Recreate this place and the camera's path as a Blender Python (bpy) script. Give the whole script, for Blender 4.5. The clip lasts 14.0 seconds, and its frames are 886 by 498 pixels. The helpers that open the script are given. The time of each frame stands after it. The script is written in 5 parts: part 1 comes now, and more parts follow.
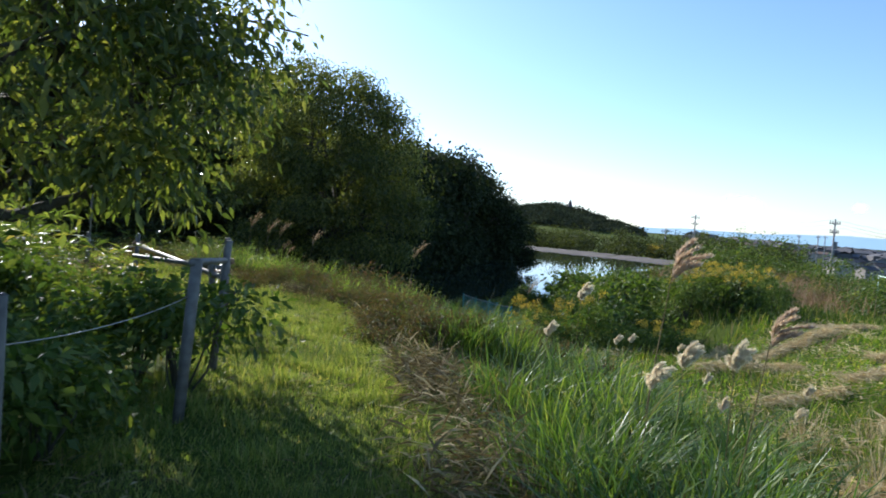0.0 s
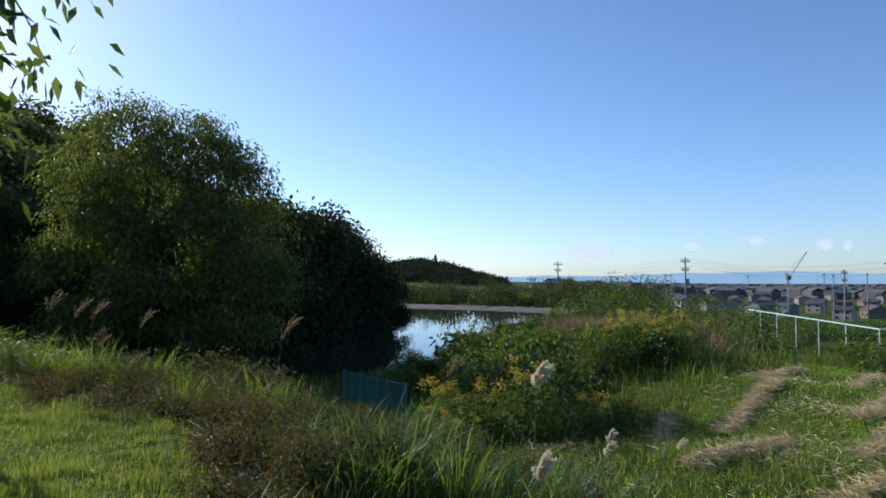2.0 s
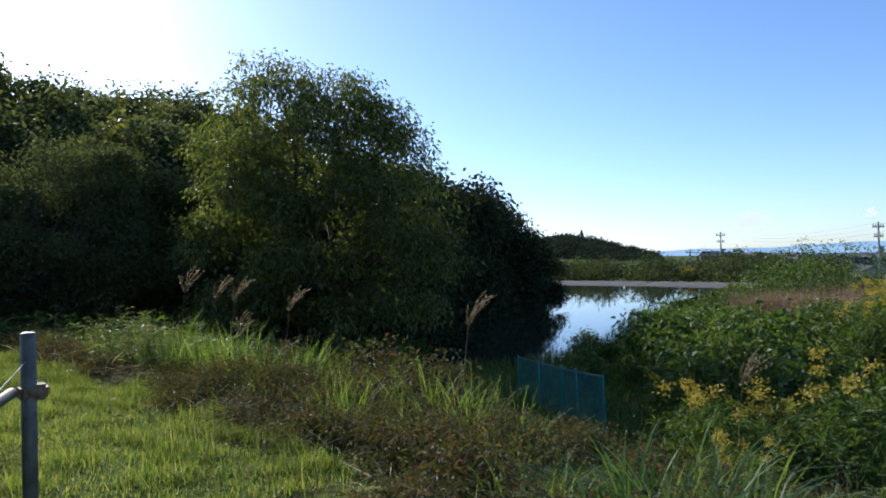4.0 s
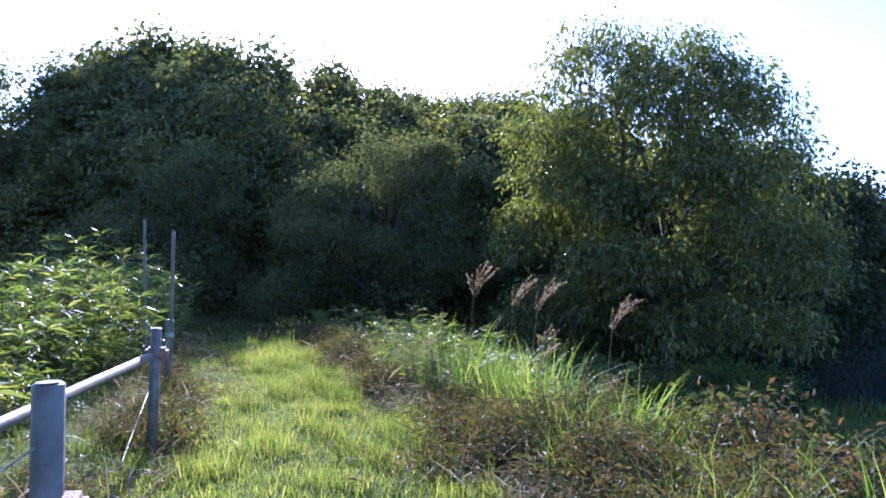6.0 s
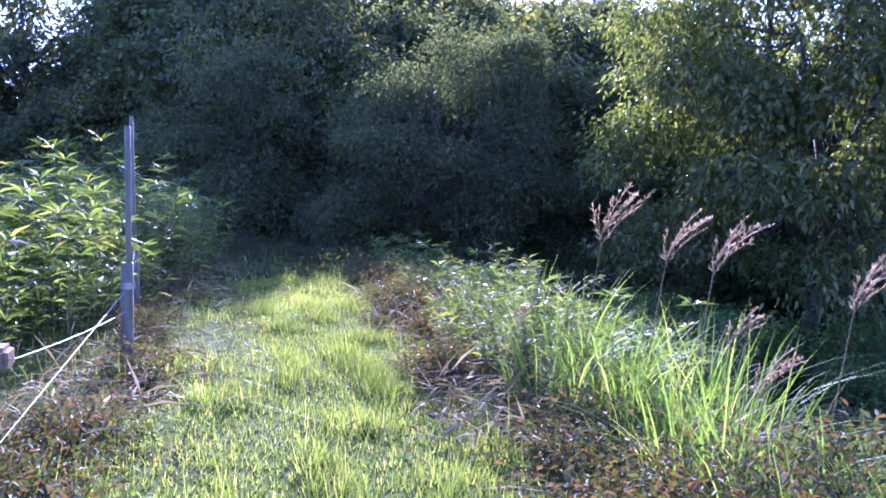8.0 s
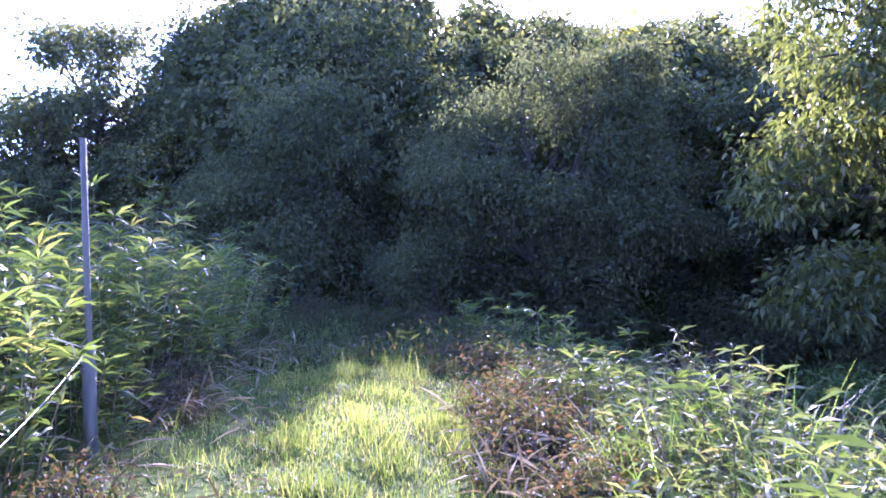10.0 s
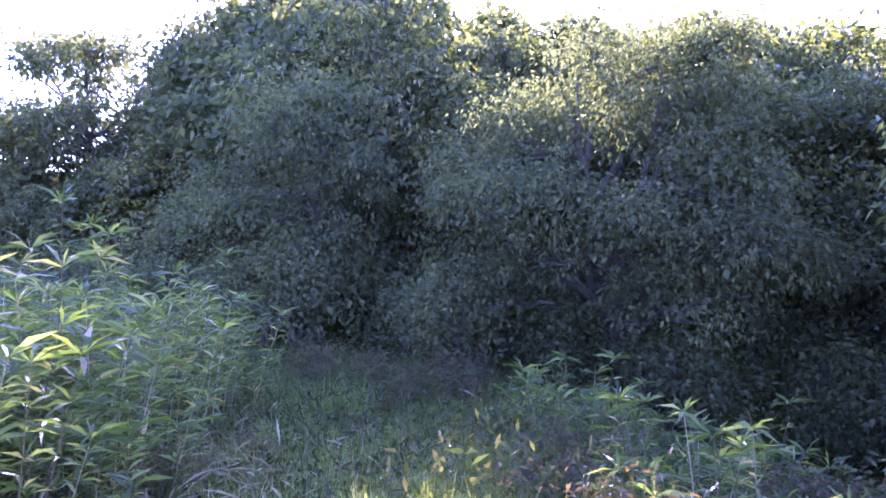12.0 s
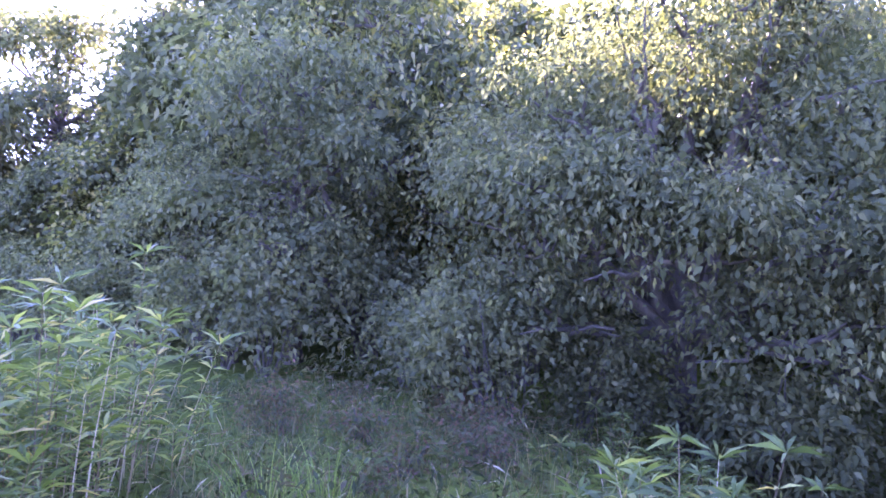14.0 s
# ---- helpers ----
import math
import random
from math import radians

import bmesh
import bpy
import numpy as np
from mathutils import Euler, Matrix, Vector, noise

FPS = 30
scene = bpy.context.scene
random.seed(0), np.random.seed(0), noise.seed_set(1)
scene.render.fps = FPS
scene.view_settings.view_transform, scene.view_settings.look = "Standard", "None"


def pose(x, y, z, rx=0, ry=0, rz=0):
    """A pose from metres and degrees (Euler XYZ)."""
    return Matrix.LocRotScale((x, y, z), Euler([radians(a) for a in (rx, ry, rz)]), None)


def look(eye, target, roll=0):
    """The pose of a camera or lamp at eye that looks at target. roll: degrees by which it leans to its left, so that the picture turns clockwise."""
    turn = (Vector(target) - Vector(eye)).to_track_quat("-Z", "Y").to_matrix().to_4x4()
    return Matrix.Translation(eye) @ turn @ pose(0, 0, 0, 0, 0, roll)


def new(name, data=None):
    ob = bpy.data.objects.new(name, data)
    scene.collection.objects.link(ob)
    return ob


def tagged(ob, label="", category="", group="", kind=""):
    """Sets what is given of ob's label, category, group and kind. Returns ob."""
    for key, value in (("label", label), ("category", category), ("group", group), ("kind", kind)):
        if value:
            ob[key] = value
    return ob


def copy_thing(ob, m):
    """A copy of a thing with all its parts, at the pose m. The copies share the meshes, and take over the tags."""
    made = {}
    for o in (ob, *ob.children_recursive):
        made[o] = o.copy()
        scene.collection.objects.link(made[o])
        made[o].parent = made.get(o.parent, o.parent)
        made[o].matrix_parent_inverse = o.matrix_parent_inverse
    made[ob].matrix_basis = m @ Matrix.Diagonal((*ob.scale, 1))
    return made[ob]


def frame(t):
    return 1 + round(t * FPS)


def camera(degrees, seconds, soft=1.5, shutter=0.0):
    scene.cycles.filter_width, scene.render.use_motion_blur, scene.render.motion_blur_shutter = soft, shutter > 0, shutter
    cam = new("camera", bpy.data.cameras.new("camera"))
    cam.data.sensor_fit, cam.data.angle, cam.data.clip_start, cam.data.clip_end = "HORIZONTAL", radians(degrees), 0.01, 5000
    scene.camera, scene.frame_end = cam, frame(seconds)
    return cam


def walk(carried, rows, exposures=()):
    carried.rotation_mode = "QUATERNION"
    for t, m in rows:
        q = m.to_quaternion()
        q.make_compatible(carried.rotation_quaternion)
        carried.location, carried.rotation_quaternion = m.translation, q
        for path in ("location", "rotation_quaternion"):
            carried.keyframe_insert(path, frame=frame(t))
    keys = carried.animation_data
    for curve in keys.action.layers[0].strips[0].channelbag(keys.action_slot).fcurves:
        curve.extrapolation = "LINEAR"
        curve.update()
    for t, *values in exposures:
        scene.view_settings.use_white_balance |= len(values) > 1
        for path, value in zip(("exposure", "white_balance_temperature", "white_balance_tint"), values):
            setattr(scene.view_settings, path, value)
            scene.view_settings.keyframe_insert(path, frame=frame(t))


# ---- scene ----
cam = camera(66, 14.0, soft=1.7, shutter=0.12)
PATH = [
    (0, (0.000, 0.000, 1.400), (0.004, 1.998, 1.307), 3.8),
    (0.5, (-0.069, 0.708, 1.397), (0.146, 2.696, 1.378), 5.6),
    (1, (-0.131, 1.449, 1.451), (0.063, 3.439, 1.491), 4.8),
    (1.5, (-0.095, 2.069, 1.432), (0.228, 4.040, 1.542), 1.1),
    (2, (-0.143, 2.777, 1.404), (0.243, 4.737, 1.495), 0.0),
    (4.5, (-0.654, 5.954, 1.244), (-0.964, 7.930, 1.278), -1.7),
    (5, (-0.759, 6.595, 1.233), (-1.355, 8.503, 1.308), -1.1),
    (5.5, (-0.984, 7.171, 1.231), (-1.690, 9.042, 1.236), -0.2),
    (6, (-1.184, 7.771, 1.231), (-2.105, 9.546, 1.279), 0.3),
    (6.5, (-1.525, 8.259, 1.248), (-2.532, 9.985, 1.175), 1.4),
    (7, (-1.785, 8.815, 1.255), (-2.808, 10.525, 1.092), 1.4),
    (9.5, (-3.699, 11.259, 1.235), (-4.962, 12.804, 1.101), -0.1),
    (10, (-4.147, 11.756, 1.246), (-5.437, 13.284, 1.186), -0.6),
    (10.5, (-4.679, 12.162, 1.271), (-5.979, 13.682, 1.237), -1.0),
    (11, (-5.138, 12.644, 1.308), (-6.432, 14.170, 1.306), -1.1),
    (11.5, (-5.580, 13.034, 1.323), (-6.903, 14.534, 1.340), -0.7),
    (12, (-6.085, 13.445, 1.362), (-7.390, 14.961, 1.358), -0.9),
    (12.5, (-6.555, 13.975, 1.338), (-7.891, 15.461, 1.262), -1.4),
    (13, (-6.916, 14.372, 1.340), (-8.088, 15.992, 1.268), -1.7),
    (13.5, (-7.389, 14.850, 1.332), (-8.713, 16.348, 1.334), -1.1),
    (14, (-7.874, 15.285, 1.319), (-9.177, 16.802, 1.331), 0.1),
]
walk(cam, [(t, look(eye, target, roll)) for t, eye, target, roll in PATH],
     [(0, 0.75, 5900, 12), (2.0, 0.14, 5700, 12), (4.5, 0.65, 5600, 16), (5.0, 1.15, 5450, 20), (5.5, 1.55, 5250, 26), (6.5, 2.05, 4750, 46), (7.2, 2.35, 4650, 54), (9.5, 2.75, 4800, 66), (11, 3.4, 4950, 72), (12.5, 4.0, 5250, 79), (14, 4.6, 5450, 84)])

# ---- world, sun, sky ----
SUN_AZ, SUN_EL = 38.0, 25.5          # degrees left of +y, and above the horizon
sun_dir = Vector((-math.sin(radians(SUN_AZ)) * math.cos(radians(SUN_EL)), math.cos(radians(SUN_AZ)) * math.cos(radians(SUN_EL)), math.sin(radians(SUN_EL))))
world = bpy.data.worlds.new("sky")
scene.world = world
world.use_nodes = True
wn = world.node_tree.nodes
sky = wn.new("ShaderNodeTexSky")
sky.sky_type, sky.sun_disc = "NISHITA", False
sky.sun_elevation, sky.sun_rotation = radians(SUN_EL), radians(-SUN_AZ)
sky.air_density, sky.dust_density, sky.ozone_density = 0.85, 0.5, 3.5
world.node_tree.links.new(sky.outputs[0], wn["Background"].inputs[0])
wn["Background"].inputs[1].default_value = 0.14
lamp = bpy.data.lights.new("sun", "SUN")
lamp.energy, lamp.angle, lamp.color = 4.6, radians(0.55), (1.0, 0.93, 0.82)
sun = new("sun", lamp)
sun.matrix_world = look((0, 0, 60), Vector((0, 0, 60)) - sun_dir)

# ---- materials ----
def nodes_of(name):
    m = bpy.data.materials.new(name)
    m.use_nodes = True
    t = m.node_tree
    return m, t, t.nodes["Principled BSDF"], t.nodes["Material Output"]


def ramp_of(t, fac, stops):
    r = t.nodes.new("ShaderNodeValToRGB")
    els = r.color_ramp.elements
    while len(els) < len(stops):
        els.new(0.5)
    for e, (p, c) in zip(els, stops):
        e.position, e.color = p, (*c, 1)
    t.links.new(fac, r.inputs[0])
    return r.outputs[0]


def noise_of(t, scale, detail=4, coord="Object", vec_scale=None):
    tc = t.nodes.new("ShaderNodeTexCoord")
    n = t.nodes.new("ShaderNodeTexNoise")
    n.inputs["Scale"].default_value, n.inputs["Detail"].default_value = scale, detail
    if vec_scale:
        mp = t.nodes.new("ShaderNodeMapping")
        mp.inputs["Scale"].default_value = vec_scale
        t.links.new(tc.outputs[coord], mp.inputs[0])
        t.links.new(mp.outputs[0], n.inputs["Vector"])
    else:
        t.links.new(tc.outputs[coord], n.inputs["Vector"])
    return n.outputs[0]


def bump(t, p, height, strength=0.4, dist=0.02):
    b = t.nodes.new("ShaderNodeBump")
    b.inputs["Strength"].default_value, b.inputs["Distance"].default_value = strength, dist
    t.links.new(height, b.inputs["Height"])
    t.links.new(b.outputs[0], p.inputs["Normal"])


def mix_of(t, fac, a, b, blend="MIX"):
    mx = t.nodes.new("ShaderNodeMix")
    mx.data_type, mx.blend_type = "RGBA", blend
    if isinstance(fac, float):
        mx.inputs[0].default_value = fac
    else:
        t.links.new(fac, mx.inputs[0])
    for sock, v in ((mx.inputs[6], a), (mx.inputs[7], b)):
        if isinstance(v, tuple):
            sock.default_value = (*v, 1)
        else:
            t.links.new(v, sock)
    return mx.outputs[2]


def leaf_mat(name, stops, through_light=0.4, rough=0.42, patch=0.9, warm=(1.55, 1.6, 0.55), spec=0.28):
    """Leaves: each one its own tone, larger patches over the plant, light that shines through."""
    m, t, p, out = nodes_of(name)
    geo = t.nodes.new("ShaderNodeNewGeometry")
    c = ramp_of(t, geo.outputs["Random Per Island"], stops)
    n = noise_of(t, patch, 3)
    shade = ramp_of(t, n, [(0.3, (0.6, 0.62, 0.6)), (0.7, (1.15, 1.12, 1.0))])
    c = mix_of(t, 1.0, c, shade, "MULTIPLY")
    t.links.new(c, p.inputs["Base Color"])
    p.inputs["Roughness"].default_value = rough
    p.inputs["Specular IOR Level"].default_value = spec
    tl = t.nodes.new("ShaderNodeBsdfTranslucent")
    shine = mix_of(t, 1.0, c, warm, "MULTIPLY")
    t.links.new(shine, tl.inputs[0])
    ms = t.nodes.new("ShaderNodeMixShader")
    ms.inputs[0].default_value = through_light
    t.links.new(p.outputs[0], ms.inputs[1])
    t.links.new(tl.outputs[0], ms.inputs[2])
    t.links.new(ms.outputs[0], out.inputs[0])
    return m


def plain_mat(name, a, b, scale=8.0, rough=0.6, metal=0.0, bumpy=0.3, vec_scale=None, dist=0.01):
    m, t, p, out = nodes_of(name)
    n = noise_of(t, scale, 5, "Object", vec_scale)
    t.links.new(ramp_of(t, n, [(0.3, a), (0.7, b)]), p.inputs["Base Color"])
    p.inputs["Roughness"].default_value, p.inputs["Metallic"].default_value = rough, metal
    if bumpy:
        bump(t, p, noise_of(t, scale * 4, 4, "Object", vec_scale), bumpy, dist)
    return m


M_GRASS = leaf_mat("mown_grass", [(0.0, (0.09, 0.13, 0.03)), (0.5, (0.18, 0.235, 0.06)), (0.8, (0.27, 0.3, 0.1)), (1.0, (0.44, 0.36, 0.19))], 0.5, 0.5, 0.7)
M_FIELD = leaf_mat("field_grass", [(0.0, (0.1, 0.19, 0.02)), (0.6, (0.17, 0.28, 0.03)), (0.8, (0.28, 0.32, 0.06)), (1.0, (0.52, 0.42, 0.2))], 0.5, 0.55, 0.5, spec=0.15)
M_TALL = leaf_mat("tall_grass", [(0.0, (0.07, 0.125, 0.026)), (0.55, (0.15, 0.23, 0.05)), (0.85, (0.25, 0.31, 0.09)), (1.0, (0.4, 0.34, 0.18))], 0.52, 0.5, 0.8, spec=0.15)
M_SASA = leaf_mat("bamboo_grass", [(0.0, (0.06, 0.09, 0.026)), (0.6, (0.12, 0.165, 0.046)), (0.9, (0.24, 0.27, 0.09)), (1.0, (0.45, 0.34, 0.12))], 0.48, 0.42, 0.8, spec=0.2)
M_CAMPHOR = leaf_mat("broad_leaf", [(0.0, (0.055, 0.07, 0.024)), (0.6, (0.115, 0.135, 0.042)), (1.0, (0.23, 0.23, 0.085))], 0.48, 0.4, 0.5)
M_WOOD = leaf_mat("wood_leaf", [(0.0, (0.075, 0.09, 0.044)), (0.6, (0.112, 0.126, 0.056)), (1.0, (0.17, 0.172, 0.076))], 0.46, 0.62, 0.4, (1.35, 1.4, 0.7), 0.14)
# Shade within crowns put into a darker leaf colour; the far scrub shares it.
M_CORE = leaf_mat("darkened_leaf", [(0.0, (0.045, 0.056, 0.027)), (1.0, (0.085, 0.098, 0.042))], 0.3, 0.7, 0.5, spec=0.1)
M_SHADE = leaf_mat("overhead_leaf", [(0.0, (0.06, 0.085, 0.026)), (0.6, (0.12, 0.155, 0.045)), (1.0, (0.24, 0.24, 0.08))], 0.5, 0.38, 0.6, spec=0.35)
# Shore crowns: the shade of their unlit side is put into the leaf colour.
M_SHORE_SHADE = leaf_mat("shade_toned_shore_leaf", [(0.0, (0.02, 0.03, 0.014)), (0.6, (0.032, 0.045, 0.02)), (1.0, (0.06, 0.075, 0.03))], 0.15, 0.7, 0.4, spec=0.1)
M_OLIVE = leaf_mat("olive_leaf", [(0.0, (0.07, 0.08, 0.025)), (0.6, (0.13, 0.14, 0.04)), (1.0, (0.22, 0.19, 0.07))], 0.42, 0.45, 0.5)
M_FARWOOD = leaf_mat("far_wood_leaf", [(0.0, (0.035, 0.045, 0.035)), (1.0, (0.075, 0.085, 0.06))], 0.1, 0.9, 0.05, spec=0.0)
M_WEED = leaf_mat("weed_leaf", [(0.0, (0.05, 0.058, 0.026)), (0.45, (0.09, 0.1, 0.042)), (0.7, (0.14, 0.1, 0.055)), (1.0, (0.16, 0.078, 0.055))], 0.32, 0.6, 1.2, spec=0.2)
M_PALEWEED = leaf_mat("pale_weed_leaf", [(0.0, (0.08, 0.11, 0.04)), (0.6, (0.14, 0.17, 0.07)), (0.9, (0.22, 0.23, 0.12)), (1.0, (0.3, 0.22, 0.12))], 0.4, 0.55, 1.0, spec=0.16)
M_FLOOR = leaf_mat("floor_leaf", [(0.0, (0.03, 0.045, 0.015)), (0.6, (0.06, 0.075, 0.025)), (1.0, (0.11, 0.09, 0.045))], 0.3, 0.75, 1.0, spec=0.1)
M_LUSH = leaf_mat("lush_grass", [(0.0, (0.05, 0.1, 0.022)), (0.6, (0.11, 0.185, 0.045)), (1.0, (0.22, 0.27, 0.09))], 0.4, 0.42, 1.0)
M_ROUGH = leaf_mat("rough_grass", [(0.0, (0.05, 0.075, 0.018)), (0.5, (0.09, 0.12, 0.03)), (0.8, (0.17, 0.15, 0.06)), (1.0, (0.26, 0.19, 0.1))], 0.38, 0.5, 0.9)
M_BANK = leaf_mat("bank_grass", [(0.0, (0.05, 0.09, 0.018)), (0.55, (0.1, 0.15, 0.03)), (0.8, (0.17, 0.19, 0.055)), (1.0, (0.3, 0.23, 0.12))], 0.42, 0.55, 0.35, spec=0.12)
M_SHRUB = leaf_mat("shrub_leaf", [(0.0, (0.05, 0.09, 0.02)), (0.6, (0.09, 0.14, 0.03)), (1.0, (0.17, 0.2, 0.05))], 0.36, 0.55, 0.8)
M_GOLD = leaf_mat("goldenrod_flower", [(0.0, (0.36, 0.28, 0.03)), (1.0, (0.6, 0.46, 0.06))], 0.35, 0.7, 2.0, (1.1, 1.05, 0.9))
M_DRY = leaf_mat("dry_stalk", [(0.0, (0.11, 0.078, 0.034)), (0.6, (0.235, 0.183, 0.085)), (1.0, (0.45, 0.385, 0.22))], 0.2, 0.85, 1.5, (1.1, 1.05, 0.9))
M_STRAW = leaf_mat("straw", [(0.0, (0.46, 0.35, 0.18)), (0.6, (0.62, 0.49, 0.28)), (1.0, (0.74, 0.64, 0.42))], 0.25, 0.7, 1.5, (1.1, 1.05, 0.9))
M_PLUME = leaf_mat("plume_hair", [(0.0, (0.68, 0.6, 0.48)), (0.6, (0.82, 0.76, 0.64)), (1.0, (0.88, 0.85, 0.77))], 0.55, 0.7, 2.0, (1.1, 1.05, 0.9))
M_PLUME_PINK = leaf_mat("pink_plume_hair", [(0.0, (0.5, 0.36, 0.28)), (0.6, (0.68, 0.54, 0.44)), (1.0, (0.8, 0.7, 0.6))], 0.5, 0.7, 2.0, (1.1, 1.05, 0.9))
M_PLUME_RED = leaf_mat("red_plume_hair", [(0.0, (0.24, 0.17, 0.1)), (0.6, (0.36, 0.27, 0.17)), (1.0, (0.52, 0.44, 0.32))], 0.5, 0.6, 2.0, (1.1, 1.05, 0.9))
M_REED = leaf_mat("reed", [(0.0, (0.22, 0.13, 0.07)), (0.6, (0.32, 0.21, 0.12)), (1.0, (0.42, 0.32, 0.2))], 0.3, 0.7, 0.7, (1.1, 1.05, 0.9))
M_BARK = plain_mat("bark", (0.034, 0.029, 0.017), (0.08, 0.07, 0.042), 9.0, 0.9, 0, 0.8, (1, 1, 0.25), 0.03)
M_STEEL = plain_mat("galvanised_steel", (0.075, 0.07, 0.058), (0.15, 0.142, 0.12), 14.0, 0.55, 0.25, 0.15)
M_STAKE = plain_mat("grey_stake", (0.085, 0.074, 0.046), (0.155, 0.135, 0.088), 10.0, 0.65, 0.0, 0.4, (3, 3, 0.5))
M_RUST = plain_mat("rusted_clamp", (0.1, 0.05, 0.03), (0.28, 0.2, 0.12), 30.0, 0.7, 0.4, 0.5)
M_WIRE = plain_mat("wire", (0.22, 0.21, 0.18), (0.34, 0.33, 0.29), 20.0, 0.45, 0.6, 0)
M_GREENPOST = plain_mat("green_coated_steel", (0.02, 0.2, 0.17), (0.05, 0.3, 0.26), 10.0, 0.45, 0, 0.1)
M_PALEFENCE = plain_mat("pale_green_paint", (0.5, 0.66, 0.55), (0.62, 0.76, 0.66), 6.0, 0.5, 0, 0.1)
M_CONC = plain_mat("pole_concrete", (0.2, 0.19, 0.18), (0.32, 0.31, 0.3), 3.0, 0.8, 0, 0.2)
M_DARKSTEEL = plain_mat("dark_steel", (0.05, 0.05, 0.055), (0.1, 0.1, 0.11), 5.0, 0.6, 0.4, 0)
M_WALLS = [plain_mat("house_render_" + n, a, b, 0.6, 0.85, 0, 0.1) for n, a, b in (("cream", (0.26, 0.23, 0.2), (0.34, 0.3, 0.26)), ("brown", (0.15, 0.11, 0.09), (0.21, 0.16, 0.13)), ("grey", (0.15, 0.15, 0.16), (0.21, 0.21, 0.22)))]
M_ROOFS = [plain_mat("roof_tile_" + n, a, b, 1.0, 0.9, 0, 0.4, (1, 6, 1), 0.05) for n, a, b in (("slate", (0.04, 0.04, 0.045), (0.08, 0.08, 0.085)), ("brown", (0.08, 0.05, 0.04), (0.13, 0.09, 0.07)), ("grey", (0.08, 0.078, 0.08), (0.13, 0.125, 0.125)))]
M_PANE, _t, _p, _o = nodes_of("dark_pane")
_p.inputs["Base Color"].default_value, _p.inputs["Roughness"].default_value = (0.03, 0.035, 0.04, 1), 0.12


def water_mat():
    m, t, p, out = nodes_of("pond_water")
    p.inputs["Base Color"].default_value = (0.02, 0.03, 0.022, 1)
    p.inputs["Roughness"].default_value = 0.03
    p.inputs["IOR"].default_value = 1.33
    n = noise_of(t, 1.6, 3, "Object", (0.6, 1.6, 1))
    bump(t, p, n, 0.05, 0.02)
    return m


def net_mat():
    """Knotted net: thin green threads with open meshes between them."""
    m, t, p, out = nodes_of("green_net")
    p.inputs["Base Color"].default_value, p.inputs["Roughness"].default_value = (0.05, 0.24, 0.22, 1), 0.6
    tc = t.nodes.new("ShaderNodeTexCoord")
    mp = t.nodes.new("ShaderNodeMapping")
    mp.inputs["Rotation"].default_value = (0, 0, radians(45))
    mp.inputs["Scale"].default_value = (46, 46, 46)
    t.links.new(tc.outputs["UV"], mp.inputs[0])
    br = t.nodes.new("ShaderNodeTexBrick")
    br.offset = 0.0
    for k, v in (("Scale", 1.0), ("Mortar Size", 0.16), ("Brick Width", 1.0), ("Row Height", 1.0), ("Mortar Smooth", 0.2)):
        br.inputs[k].default_value = v
    t.links.new(mp.outputs[0], br.inputs["Vector"])
    tr = t.nodes.new("ShaderNodeBsdfTransparent")
    ms = t.nodes.new("ShaderNodeMixShader")
    t.links.new(br.outputs["Fac"], ms.inputs[0])
    t.links.new(tr.outputs[0], ms.inputs[1])
    t.links.new(p.outputs[0], ms.inputs[2])
    t.links.new(ms.outputs[0], out.inputs[0])
    return m


def ground_mat():
    m, t, p, out = nodes_of("soil_and_turf")
    fine, mid, big = noise_of(t, 9.0, 6), noise_of(t, 1.1, 4), noise_of(t, 0.12, 3)
    soil = ramp_of(t, fine, [(0.3, (0.04, 0.032, 0.016)), (0.7, (0.09, 0.07, 0.036))])
    turf = ramp_of(t, fine, [(0.25, (0.035, 0.055, 0.01)), (0.7, (0.1, 0.13, 0.022))])
    c = mix_of(t, ramp_of(t, mid, [(0.54, (0, 0, 0)), (0.74, (1, 1, 1))]), turf, soil)
    c = mix_of(t, 1.0, c, ramp_of(t, big, [(0.35, (0.75, 0.8, 0.75)), (0.65, (1.2, 1.15, 1.0))]), "MULTIPLY")
    t.links.new(c, p.inputs["Base Color"])
    p.inputs["Specular IOR Level"].default_value = 0.05
    p.inputs["Roughness"].default_value = 0.95
    bump(t, p, fine, 0.9, 0.05)
    return m


M_WATER, M_NET, M_GROUND = water_mat(), net_mat(), ground_mat()
M_SAND = plain_mat("dry_mud", (0.08, 0.068, 0.05), (0.13, 0.11, 0.085), 0.7, 0.95, 0, 0.5, None, 0.05)
# Blue haze and daylight on the ridge are put in as emission.
M_MOUNTAIN, _t, _p, _o = nodes_of("ridge_haze_glow")
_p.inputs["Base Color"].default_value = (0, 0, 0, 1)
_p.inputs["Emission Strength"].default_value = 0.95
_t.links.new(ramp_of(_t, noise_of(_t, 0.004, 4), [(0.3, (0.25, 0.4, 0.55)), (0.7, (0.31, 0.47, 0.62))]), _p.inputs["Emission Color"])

# ---- mesh helpers ----
rng = np.random.default_rng(7)


